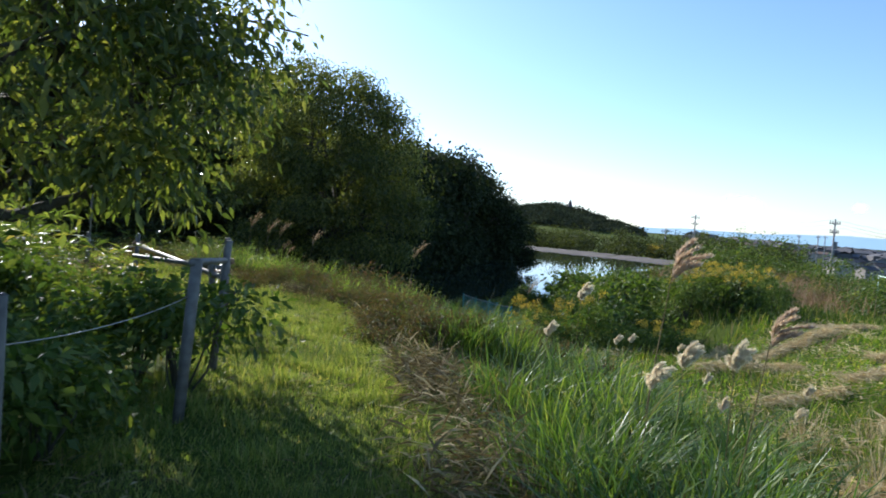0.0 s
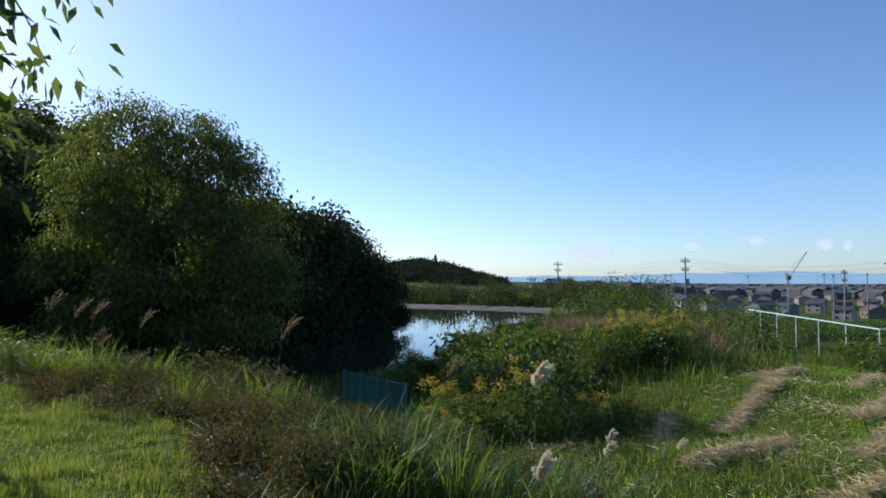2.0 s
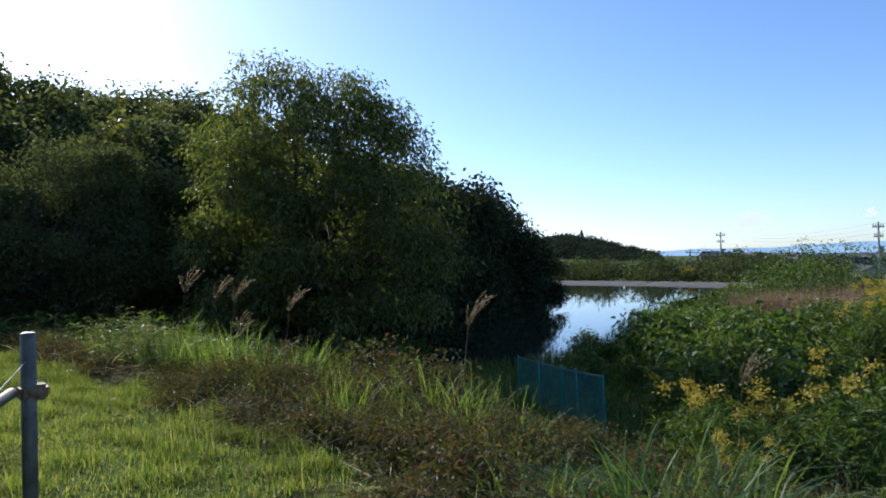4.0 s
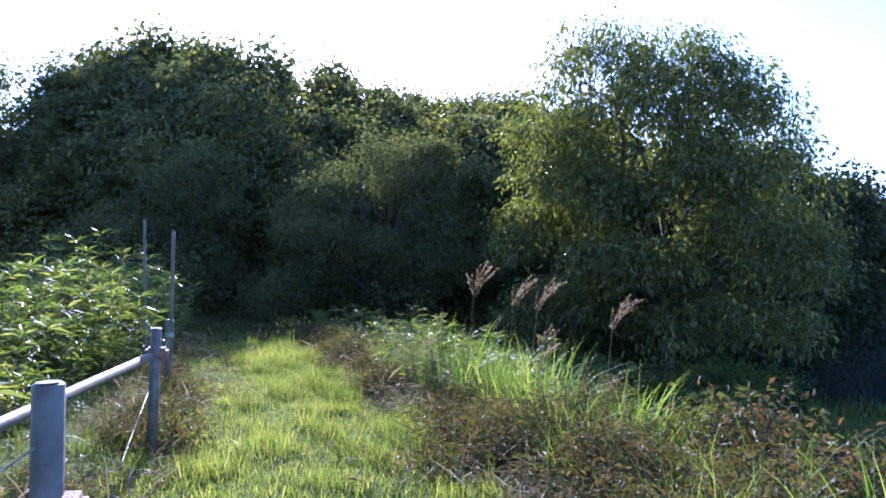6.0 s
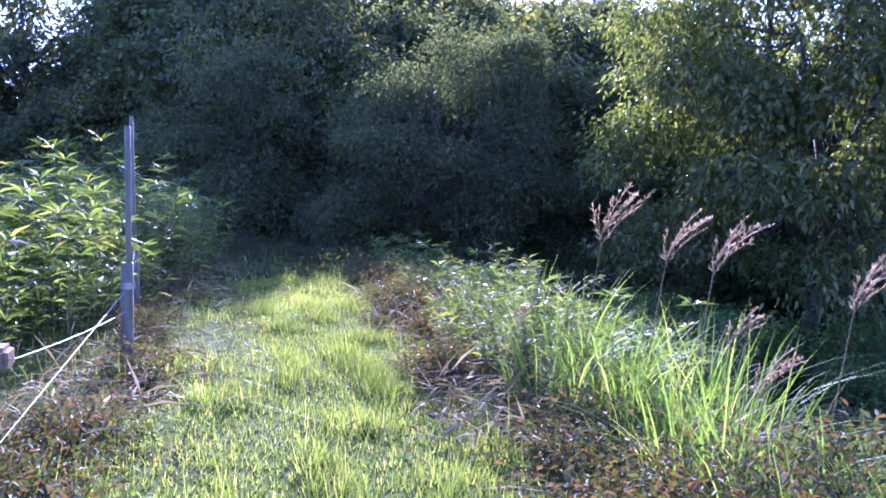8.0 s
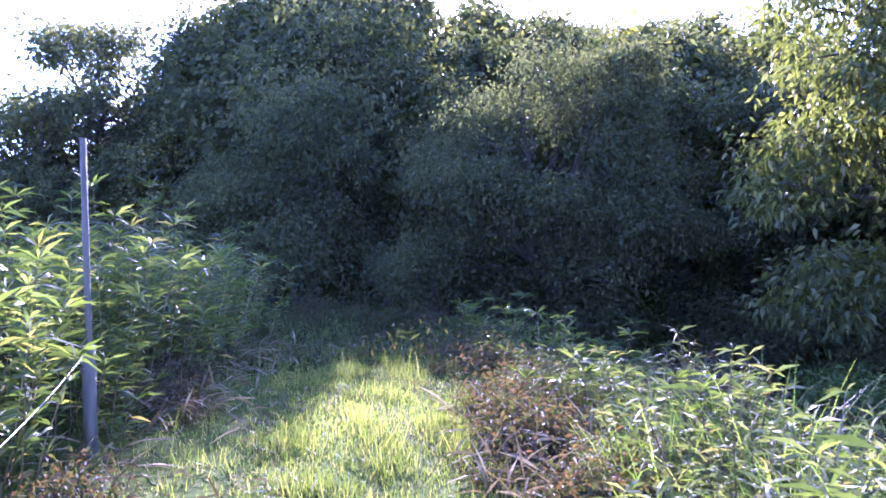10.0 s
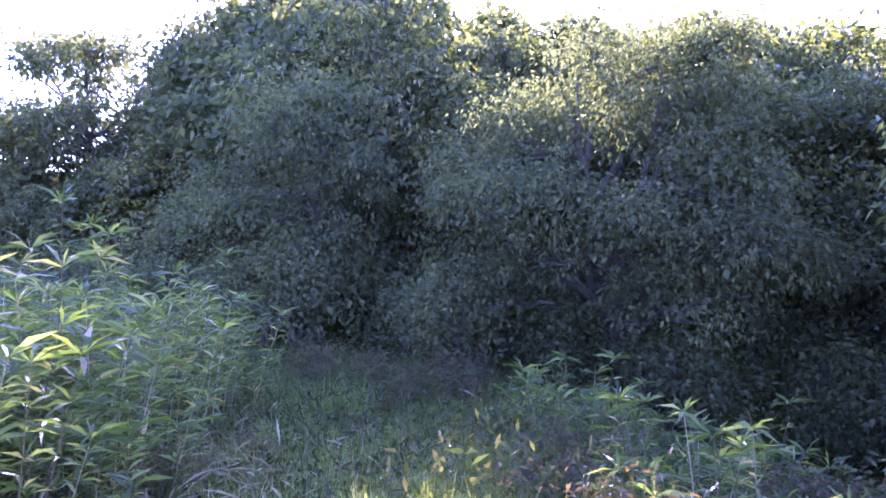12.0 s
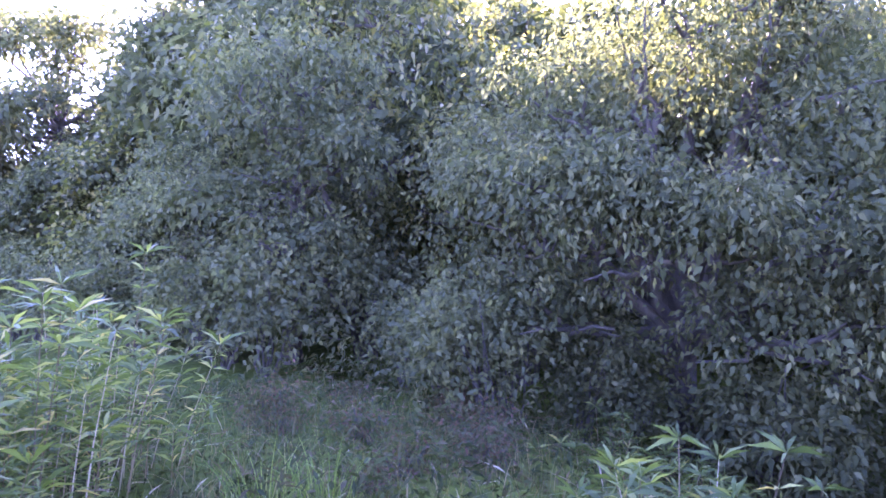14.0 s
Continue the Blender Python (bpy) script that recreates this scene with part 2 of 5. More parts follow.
def mesh_of(name, verts, faces, mat, smooth=False):
    """One mesh from arrays: verts (n, 3), faces (m, k)."""
    me = bpy.data.meshes.new(name)
    verts, faces = np.asarray(verts, np.float32), np.asarray(faces, np.int32)
    me.vertices.add(len(verts))
    me.vertices.foreach_set("co", verts.ravel())
    me.loops.add(faces.size)
    me.loops.foreach_set("vertex_index", faces.ravel())
    me.polygons.add(len(faces))
    me.polygons.foreach_set("loop_start", np.arange(0, faces.size, faces.shape[1], dtype=np.int32))
    me.update(calc_edges=True)
    me.validate()
    if smooth:
        me.shade_smooth()
    else:
        me.shade_flat()
    me.materials.append(mat)
    return me


def part(name, me, parent=None, label=""):
    ob = new(name, me)
    if parent is not None:
        ob.parent = parent
    if label:
        tagged(ob, label)
    return ob


def unit(v):
    return v / np.maximum(np.linalg.norm(v, axis=-1, keepdims=True), 1e-9)


def leaf_array(base, way, length, width, droop=0.15):
    """Folded four-cornered leaves that start at base and run along way."""
    n = len(base)
    length, width = np.broadcast_to(length, n)[:, None], np.broadcast_to(width, n)[:, None]
    side = unit(np.cross(way, rng.normal(size=(n, 3))))
    mid = base + way * length * 0.42
    tip = base + way * length - np.array([0, 0, 1.0]) * length * droop
    v = np.stack([base, mid + side * width / 2, tip, mid - side * width / 2], 1).reshape(-1, 3)
    return v, np.arange(4 * n).reshape(n, 4)


def blade_array(base, height, width, lean, segs=3, curl=1.6):
    """Grass blades: upright strips that bend over towards their tips. lean: (n, 2) tip offsets as a share of the height."""
    n = len(base)
    height, width = np.broadcast_to(height, n), np.broadcast_to(width, n)
    side = unit(np.stack([-lean[:, 1], lean[:, 0], np.zeros(n)], 1) + 0.3 * rng.normal(size=(n, 3)) * [1, 1, 0])
    rows = []
    for k in range(segs + 1):
        f = k / segs
        bend = f ** curl
        reach = np.linalg.norm(lean, axis=1)
        c = base + np.stack([lean[:, 0] * height * bend, lean[:, 1] * height * bend, height * (f - 0.35 * np.minimum(reach, 1.5) * bend * f)], 1)
        w = (width * (1 - f) ** 0.6 * (0.75 + 0.5 * f) / 2)[:, None] + 0.0004
        rows += [c - side * w, c + side * w]
    v = np.stack(rows, 1).reshape(-1, 3)
    step = 2 * (segs + 1)
    i0 = np.arange(n)[:, None] * step
    f = np.concatenate([i0 + np.array([[2 * k, 2 * k + 1, 2 * k + 3, 2 * k + 2]]) for k in range(segs)], 0)
    return v, f


def joined(*pairs):
    vs, fs, off = [], [], 0
    for v, f in pairs:
        vs.append(v)
        fs.append(f + off)
        off += len(v)
    return np.concatenate(vs), np.concatenate(fs)


def tube_array(points, radii, sides=7):
    """A tapered tube along points."""
    points = np.asarray(points, float)
    v, f = [], []
    for i, (q, r) in enumerate(zip(points, radii)):
        d = unit(points[min(i + 1, len(points) - 1)] - points[max(i - 1, 0)])
        a = unit(np.cross(d, [0.31, 0.2, 0.93] if abs(d[2]) < 0.9 else [1.0, 0.1, 0]))
        b = np.cross(d, a)
        for k in range(sides):
            th = 2 * math.pi * k / sides
            v.append(q + r * (math.cos(th) * a + math.sin(th) * b))
        if i:
            o = (i - 1) * sides
            f += [[o + k, o + (k + 1) % sides, o + sides + (k + 1) % sides, o + sides + k] for k in range(sides)]
    return np.array(v), np.array(f)


def box_array(x0, y0, z0, x1, y1, z1):
    v = np.array([[x, y, z] for z in (z0, z1) for y in (y0, y1) for x in (x0, x1)], float)
    return v, np.array([[0, 2, 3, 1], [4, 5, 7, 6], [0, 1, 5, 4], [2, 6, 7, 3], [0, 4, 6, 2], [1, 3, 7, 5]])


# ---- the plan ----
AXIS = np.array([(-0.5, -4), (-0.55, 0), (-1.0, 4), (-1.3, 6.5), (-1.95, 8.7), (-2.9, 10.0), (-4.3, 11.6), (-6.2, 13.4), (-8.3, 15.3), (-10.5, 17.2), (-13, 19.5)])
LAKE = np.array([(-2, 24.5), (1.5, 26), (4, 29), (7, 37), (11.5, 50), (19, 59), (24, 66), (18, 74), (10, 84), (-10, 95), (-20, 80), (5, 62), (2, 50), (-0.5, 40), (-2, 32)])
EDGE = np.array([(-70, 10), (-36, 17), (-23, 20.5), (-14, 22), (-8, 24), (-4.5, 26), (-3.5, 34), (-1.5, 45), (3, 58), (0, 75)])
WATER_Z = -1.75


def segments(x, y, line):
    """Distance to a polyline, signed: positive on its right-hand side."""
    q = np.stack([x, y], -1)[..., None, :]
    a, b = line[:-1], line[1:]
    d = b - a
    f = np.clip(((q - a) * d).sum(-1) / (d * d).sum(-1), 0, 1)
    off = q - (a + f[..., None] * d)
    dist = np.hypot(off[..., 0], off[..., 1])
    k = dist.argmin(-1)
    best = np.take_along_axis(dist, k[..., None], -1)[..., 0]
    cross = d[:, 0] * off[..., 1] - d[:, 1] * off[..., 0]
    sign = -np.sign(np.take_along_axis(cross, k[..., None], -1)[..., 0])
    return best * np.where(sign == 0, 1, sign)


def lake_side(x, y):
    """Distance to the shore, negative on the water."""
    ring = np.vstack([LAKE, LAKE[:1]])
    dist = np.abs(segments(x, y, ring))
    inside = np.zeros(np.shape(x), bool)
    for (xa, ya), (xb, yb) in zip(ring[:-1], ring[1:]):
        crosses = ((ya > y) != (yb > y)) & (x < (xb - xa) * (y - ya) / (yb - ya + 1e-12) + xa)
        inside ^= crosses
    return np.where(inside, -dist, dist)


def smooth(v, a, b):
    f = np.clip((v - a) / (b - a), 0, 1)
    return f * f * (3 - 2 * f)


def height(x, y):
    x, y = np.asarray(x, float), np.asarray(y, float)
    d, s, e = segments(x, y, AXIS), lake_side(x, y), -segments(x, y, EDGE)
    z = -0.4 * smooth(d, 1.2, 4.0) - 1.25 * smooth(d, 1.8, 6.5) * smooth(y, 9, 14) * (1 - smooth(x, 3, 7) * (1 - smooth(y, 18, 25)))
    z = z - 0.35 * smooth(y - x, 24, 30)
    z = np.maximum(z, -1.6)
    near = smooth(s, 0.0, 3.0 + 24.0 * smooth(y, 50, 64))
    z = z * near + (WATER_Z - 0.1) * (1 - near) - 0.9 * smooth(-s, 0, 2.5)
    up = np.clip(e - 1.0, 0, None)
    z = z + 9.5 * (1 - np.exp(-up * 0.45 / 9.5)) * smooth(s, 0, 4)
    r = np.hypot(x, y)
    az = np.degrees(np.arctan2(x, y))
    z = z - 0.55 * smooth(x, 8, 15) * smooth(y, 0, 8) - 9.5 * smooth(r, 30, 240) * smooth(az, 14, 36) - 6.0 * smooth(r, 300, 1500)
    z = z + 11.5 * np.exp(-((az - 9.0) / 5.5) ** 2) * np.exp(-((r - 330) / 60) ** 2)
    z = z + 0.05 * np.sin(x * 1.7 + 0.6 * y) * np.sin(y * 1.3 - 0.4 * x) * smooth(r, 2, 6) * smooth(np.abs(d), 0.8, 2)
    return z


def on_ground(x, y):
    return float(height(np.array([x]), np.array([y]))[0])


def along(n, s0, s1, d0, d1):
    """n random places along the path between s0 and s1 metres from its start, d0 to d1 to its right."""
    seg = np.diff(AXIS, axis=0)
    ln = np.hypot(seg[:, 0], seg[:, 1])
    cum = np.r_[0, np.cumsum(ln)]
    s, d = rng.uniform(s0, s1, n), rng.uniform(d0, d1, n)
    k = np.clip(np.searchsorted(cum, s) - 1, 0, len(seg) - 1)
    u = seg[k] / ln[k][:, None]
    q = AXIS[k] + u * (s - cum[k])[:, None] + np.stack([u[:, 1], -u[:, 0]], 1) * d[:, None]
    return q[:, 0], q[:, 1]


def grounded(x, y, sink=0.0):
    return np.stack([x, y, height(x, y) - sink], 1)


# ---- ground, water, distance ----
def axis_steps(lo, hi, c0, c1, fine, grow=1.16):
    out = list(np.arange(c0, c1 + 1e-6, fine))
    st, v = fine, c1
    while v < hi:
        st *= grow
        v += st
        out.append(min(v, hi))
    st, v, low = fine, c0, []
    while v > lo:
        st *= grow
        v -= st
        low.append(max(v, lo))
    return np.array(low[::-1] + out)


def build_ground():
    gx, gy = axis_steps(-2500, 3500, -18, 20, 0.3), axis_steps(-900, 4200, -4, 34, 0.3)
    X, Y = np.meshgrid(gx, gy)
    V = np.stack([X, Y, height(X.ravel(), Y.ravel()).reshape(X.shape)], -1).reshape(-1, 3)
    nx = len(gx)
    i = (np.arange(len(gy) - 1)[:, None] * nx + np.arange(nx - 1)).ravel()
    F = np.stack([i, i + 1, i + nx + 1, i + nx], 1)
    ob = new("ground", mesh_of("ground", V, F, M_GROUND, True))
    tagged(ob, "uneven earth and turf falling to a pond", "ground", kind="structure")
    c = LAKE.mean(0)
    ring = LAKE + unit(LAKE - c) * 2.0
    me = bpy.data.meshes.new("water")
    me.from_pydata([(a, b, WATER_Z) for a, b in ring], [], [list(range(len(ring)))])
    me.materials.append(M_WATER)
    tagged(new("water", me), "still pond water mirroring sky and trees", "water", kind="structure")


build_ground()

def build_distance():
    # dry mud along the far shore
    for a, b, w in (((25.5, 64.5), (18.7, 75.0), 1.6), ((18.7, 75.0), (9, 85.5), 1.6)):
        a, b = np.array(a), np.array(b)
        u = (b - a) / np.linalg.norm(b - a)
        nrm = np.array([u[1], -u[0]])
        V, F, n = [], [], 24
        for i in range(n + 1):
            q = a + (b - a) * i / n
            for k, off in enumerate((-2.2, -0.8, 0.8, w)):
                V.append((*(q + nrm * off), (WATER_Z - 0.12, WATER_Z + 0.08, WATER_Z + 0.2, WATER_Z + 0.28)[k] + 0.03 * math.sin(i * 1.7 + k)))
            if i:
                o = 4 * (i - 1)
                F += [[o + k, o + k + 1, o + k + 5, o + k + 4] for k in range(3)]
        tagged(new("shore", mesh_of("shore", np.array(V), np.array(F), M_SAND, True)), "pale dry mud bank along the far shore", "shore", kind="structure")
    # ridge on the horizon, coloured by the haze glow of its material
    az = np.radians(np.linspace(14, 75, 160))
    R = 3800
    crest = 22 + 22 * np.exp(-((np.degrees(az) - 36) / 9) ** 2) + 9 * np.exp(-((np.degrees(az) - 52) / 8) ** 2) + 3 * np.sin(az * 40) + 1.5 * np.sin(az * 97)
    V = np.concatenate([np.stack([R * np.sin(az), R * np.cos(az), np.full(160, -60.0)], 1), np.stack([(R + 120) * np.sin(az), (R + 120) * np.cos(az), crest], 1)])
    F = np.stack([np.arange(159), np.arange(1, 160), np.arange(161, 320), np.arange(160, 319)], 1)
    tagged(new("backdrop_mountains", mesh_of("backdrop_mountains", V, F, M_MOUNTAIN, True)), "low mountain ridge on the horizon, its haze blue put in as glow", "mountains", kind="structure")


build_distance()


# ---- the fence beside the path ----
def tube(name, a, b, r, mat, parent=None, label="", sides=12, r2=None, cap=True):
    a, b = np.array(a, float), np.array(b, float)
    u = unit(b - a)
    pts = [a, a + u * 0.003, b - u * 0.003, b]
    r2 = r if r2 is None else r2
    v, f = tube_array(pts, [r * 0.9, r, r2, r2 * 0.9], sides)
    if cap:
        v = np.concatenate([v, [a, b]])
        n, o = len(v), 3 * sides
        f = np.concatenate([f, [[n - 2, (k + 1) % sides, k, k] for k in range(sides)], [[n - 1, o + k, o + (k + 1) % sides, o + (k + 1) % sides] for k in range(sides)]])
        me = bpy.data.meshes.new(name)
        me.from_pydata(v.tolist(), [], [list(dict.fromkeys(q)) for q in f.tolist()])
        me.materials.append(mat)
        me.shade_smooth()
    else:
        me = mesh_of(name, v, f, mat, True)
    return part(name, me, parent, label)


def empty(name, x=0, y=0, z=0):
    ob = new(name)
    ob.location = (x, y, z)
    return ob


def clamp(q, parent, r=0.05):
    v, f = box_array(-r, -r * 0.8, -r * 0.8, r * 1.7, r * 0.8, r * 0.8)
    me = bpy.data.meshes.new("clamp")
    bm = bmesh.new()
    me.from_pydata(v.tolist(), [], f.tolist())
    bm.from_mesh(me)
    bmesh.ops.bevel(bm, geom=bm.edges[:], offset=r * 0.3, segments=2, affect="EDGES")
    bm.to_mesh(me)
    bm.free()
    me.materials.append(M_RUST)
    ob = part("clamp", me, parent, "rusted scaffold clamp")
    ob.location = q
    ob.rotation_euler = (0.1, 0.05, 0.8)
    return ob


def sagged(a, b, sag, n=12):
    a, b = np.array(a, float), np.array(b, float)
    f = np.linspace(0, 1, n)
    p = a + (b - a) * f[:, None]
    p[:, 2] -= sag * 4 * f * (1 - f)
    return p


def build_path_fence():
    posts = [((-1.5, 2.3), 1.04, 0.03, 0.01), ((-1.56, 4.24), 1.04, 0.036, 0.045), ((-1.81, 5.64), 1.09, 0.032, 0.05), ((-2.42, 7.35), 0.76, 0.034, -0.06), ((-2.74, 8.77), 0.95, 0.036, 0.0), ((-4.83, 10.8), 0.82, 0.032, 0.02)]
    root = empty("pipe_fence", *posts[3][0], on_ground(*posts[3][0]))
    inv = Matrix.Translation(root.location).inverted()
    made = []

    def keep(ob):
        ob.matrix_parent_inverse = inv
        made.append(ob)
        return ob
    for (x, y), top, r, lean in posts:
        g = on_ground(x, y) - 0.25
        keep(tube("post", (x - lean, y, g), (x + lean, y, top), r, M_STEEL, root, "grey galvanised pipe post", 16))
        # dark disc on the capped post for the shade inside a pipe mouth
        v, f = tube_array([(x + lean, y, top + 0.001), (x + lean, y, top + 0.004)], [r * 0.78, r * 0.78], 16)
        keep(part("pipe_mouth_shade", mesh_of("pipe_mouth_shade", np.concatenate([v, [[x + lean, y, top + 0.004]]]), np.array([[16 + k, 16 + (k + 1) % 16, 32, 32] for k in range(16)])[:, :3], M_DARKSTEEL), root))
    keep(tube("rail", (-1.53, 4.2, 1.02), (-1.79, 5.7, 0.92), 0.024, M_STEEL, root, "grey steel pipe rail", 14))
    keep(tube("rail", (-2.3, 7.1, 0.63), (-4.78, 10.73, 0.65), 0.027, M_STEEL, root, "grey steel pipe rail", 14))
    keep(tube("rail", (-2.36, 7.3, 0.6), (-2.78, 8.7, 0.66), 0.027, M_STEEL, root, "grey steel pipe rail", 14))
    keep(tube("rail", (-2.36, 7.33, 0.7), (-3.5, 7.75, 0.73), 0.022, M_STEEL, root, "grey steel pipe rail", 14))
    for q in ((-2.74, 8.77, 0.65), (-4.83, 10.8, 0.66), (-2.42, 7.35, 0.62)):
        keep(clamp(q, root))
    for a, b, sag in (((-1.5, 2.3, 0.86), (-1.56, 4.24, 0.8), 0.04), ((-1.76, 5.66, 1.08), (-1.85, 5.6, 0.85), -0.05), ((-1.8, 5.64, 0.86), (-2.42, 7.35, 0.7), 0.06), ((-2.74, 8.77, 0.82), (-2.42, 7.35, 0.5), 0.03), ((-4.83, 10.8, 0.62), (-6.32, 12.2, 0.42), 0.02), ((-6.32, 12.2, 0.5), (-8.08, 13.36, 0.6), 0.04), ((-6.32, 12.2, 0.55), (-4.6, 10.4, 0.1), 0.0)):
        p = sagged(a, b, sag)
        keep(part("wire", mesh_of("wire", *tube_array(p, [0.003] * len(p), 5), M_WIRE, True), root, "thin pale fence wire"))
    tagged(root, "pipe fence of galvanised posts and clamped rails", "fence")
    for (x, y), low, top, lean in (((-6.32, 12.21), 0.72, 1.54, (0.03, 0.0)), ((-8.08, 13.36), 0.62, 1.77, (-0.05, 0.02))):
        g = on_ground(x, y) - 0.2
        root = empty("tall_stake", x, y, g)
        tube("post", (-lean[0], -lean[1], 0), (0, 0, low - g), 0.036, M_STAKE, root, "thick grey lower post", 12)
        tube("rod", (0.012, 0, low - g - 0.35), (lean[0], lean[1], top - g), 0.017, M_STAKE, root, "slender grey rod tied to the post", 10)
        v, f = tube_array([(0, 0, low - g - 0.16), (0, 0, low - g - 0.12)], [0.042, 0.042], 12)
        part("tie", mesh_of("tie", v, f, M_WIRE, True), root, "wire tie")
        tagged(root, "tall slender grey stake rising above bamboo grass", "stake", "stakes by the path")


build_path_fence()


def build_net():
    tl, tr = np.array((0.72, 19.6, -0.78)), np.array((1.75, 16.2, -0.64))
    root = empty("net_fence", tr[0], tr[1], on_ground(tr[0], tr[1]))
    inv = Matrix.Translation(root.location).inverted()
    n, hh = 40, 0.95
    V, F = [], []
    for i in range(n + 1):
        f = i / n
        q = tl + (tr - tl) * f
        side = np.array([0.92, 0.38, 0])
        for k in range(9):
            g = k / 8
            V.append(q - np.array([0, 0, hh * g]) + side * (0.03 * math.sin(i * 0.9 + k) * g + 0.05 * math.sin(f * 9) * g))
        if i:
            o = 9 * (i - 1)
            F += [[o + k, o + k + 1, o + k + 10, o + k + 9] for k in range(8)]
    me = mesh_of("net", np.array(V), np.array(F), M_NET)
    uv = me.uv_layers.new(name="UVMap")
    L = float(np.linalg.norm(tr - tl))
    co = np.array([[(vi // 9) / n * L, (vi % 9) / 8 * hh] for vi in range(len(V))])
    idx = np.zeros(len(me.loops), np.int32)
    me.loops.foreach_get("vertex_index", idx)
    uv.data.foreach_set("uv", co[idx].astype(np.float32).ravel())
    part("net", me, root, "blue-green knotted net").matrix_parent_inverse = inv
    for f in (0.0, 0.3, 0.58, 0.74, 1.0):
        q = tl + (tr - tl) * f
        g = min(on_ground(q[0], q[1]) - 0.15, q[2] - 0.9)
        tube("stake", (q[0] + 0.02, q[1], g), (q[0], q[1], q[2] + 0.03), 0.017, M_GREENPOST, root, "green coated stake").matrix_parent_inverse = inv
    p = sagged(tl, tr, 0.03)
    part("top_cord", mesh_of("top_cord", *tube_array(p, [0.009] * len(p), 6), M_WIRE, True), root, "pale cord along the top").matrix_parent_inverse = inv
    tagged(root, "low blue-green net fence on green stakes", "net fence")


build_net()


FENCE_A, FENCE_B = np.array((23.3, 36.2)), np.array((17.9, 21.7))


def build_field_fence():
    a, b = FENCE_A, FENCE_B
    root = empty("field_fence", b[0], b[1], on_ground(b[0], b[1]))
    inv = Matrix.Translation(root.location).inverted()
    n = 6
    for i in range(n + 1):
        q = a + (b - a) * i / n
        tube("post", (q[0], q[1], on_ground(q[0], q[1]) - 0.3), (q[0], q[1], -0.18), 0.02, M_PALEFENCE, root).matrix_parent_inverse = inv
    for z in (-0.18,):
        tube("rail", (a[0], a[1], z), (b[0], b[1], z), 0.024, M_PALEFENCE, root).matrix_parent_inverse = inv
    c = np.array((21.5, 19.9))
    tube("rail", (b[0], b[1], -0.18), (c[0], c[1], -0.2), 0.026, M_PALEFENCE, root).matrix_parent_inverse = inv
    tube("post", (c[0], c[1], on_ground(*c) - 0.3), (c[0], c[1], -0.19), 0.03, M_PALEFENCE, root).matrix_parent_inverse = inv
    tagged(root, "pale green pipe fence at the field's edge", "fence")


build_field_fence()


# ---- far things: utility poles, houses, tower ----
def utility_pole(x, y, h, arms=2, r=0.16):
    g = on_ground(x, y)
    root = empty("utility_pole", x, y, g - 0.5)
    tube("pole", (0, 0, 0), (0, 0, h + 0.5), r, M_CONC, root, "", 10, r * 0.65)
    ux, uy = math.cos(0.5), math.sin(0.5)
    for k in range(arms):
        z = h + 0.5 - 0.6 - 1.1 * k
        w = 1.1 - 0.2 * k
        arm = tube("crossarm", (-w * ux, -w * uy, z), (w * ux, w * uy, z), 0.06, M_DARKSTEEL, root, "", 6)
        for s in (-0.9, -0.45, 0.45, 0.9):
            tube("insulator", (s * w * ux, s * w * uy, z + 0.04), (s * w * ux, s * w * uy, z + 0.38), 0.06, M_CONC, arm, "", 6)
    if arms > 1:
        tube("transformer", (0.35, 0.1, h - 3.2), (0.35, 0.1, h - 2.3), 0.24, M_CONC, root, "grey pole transformer", 10)
    tagged(root, "grey concrete utility pole with crossarms against the sky", "utility pole", "utility poles over the town")
    return root


def at_bearing(az, r):
    """A place r metres from the walk's start, az degrees to the right of +y."""
    return -0.14 + r * math.sin(radians(az)), 2.8 + r * math.cos(radians(az))


def top_at(az, r, el, arms=2, rr=0.16):
    x, y = at_bearing(az, r)
    return utility_pole(x, y, 1.4 + r * math.tan(radians(el)) - on_ground(x, y), arms, rr)


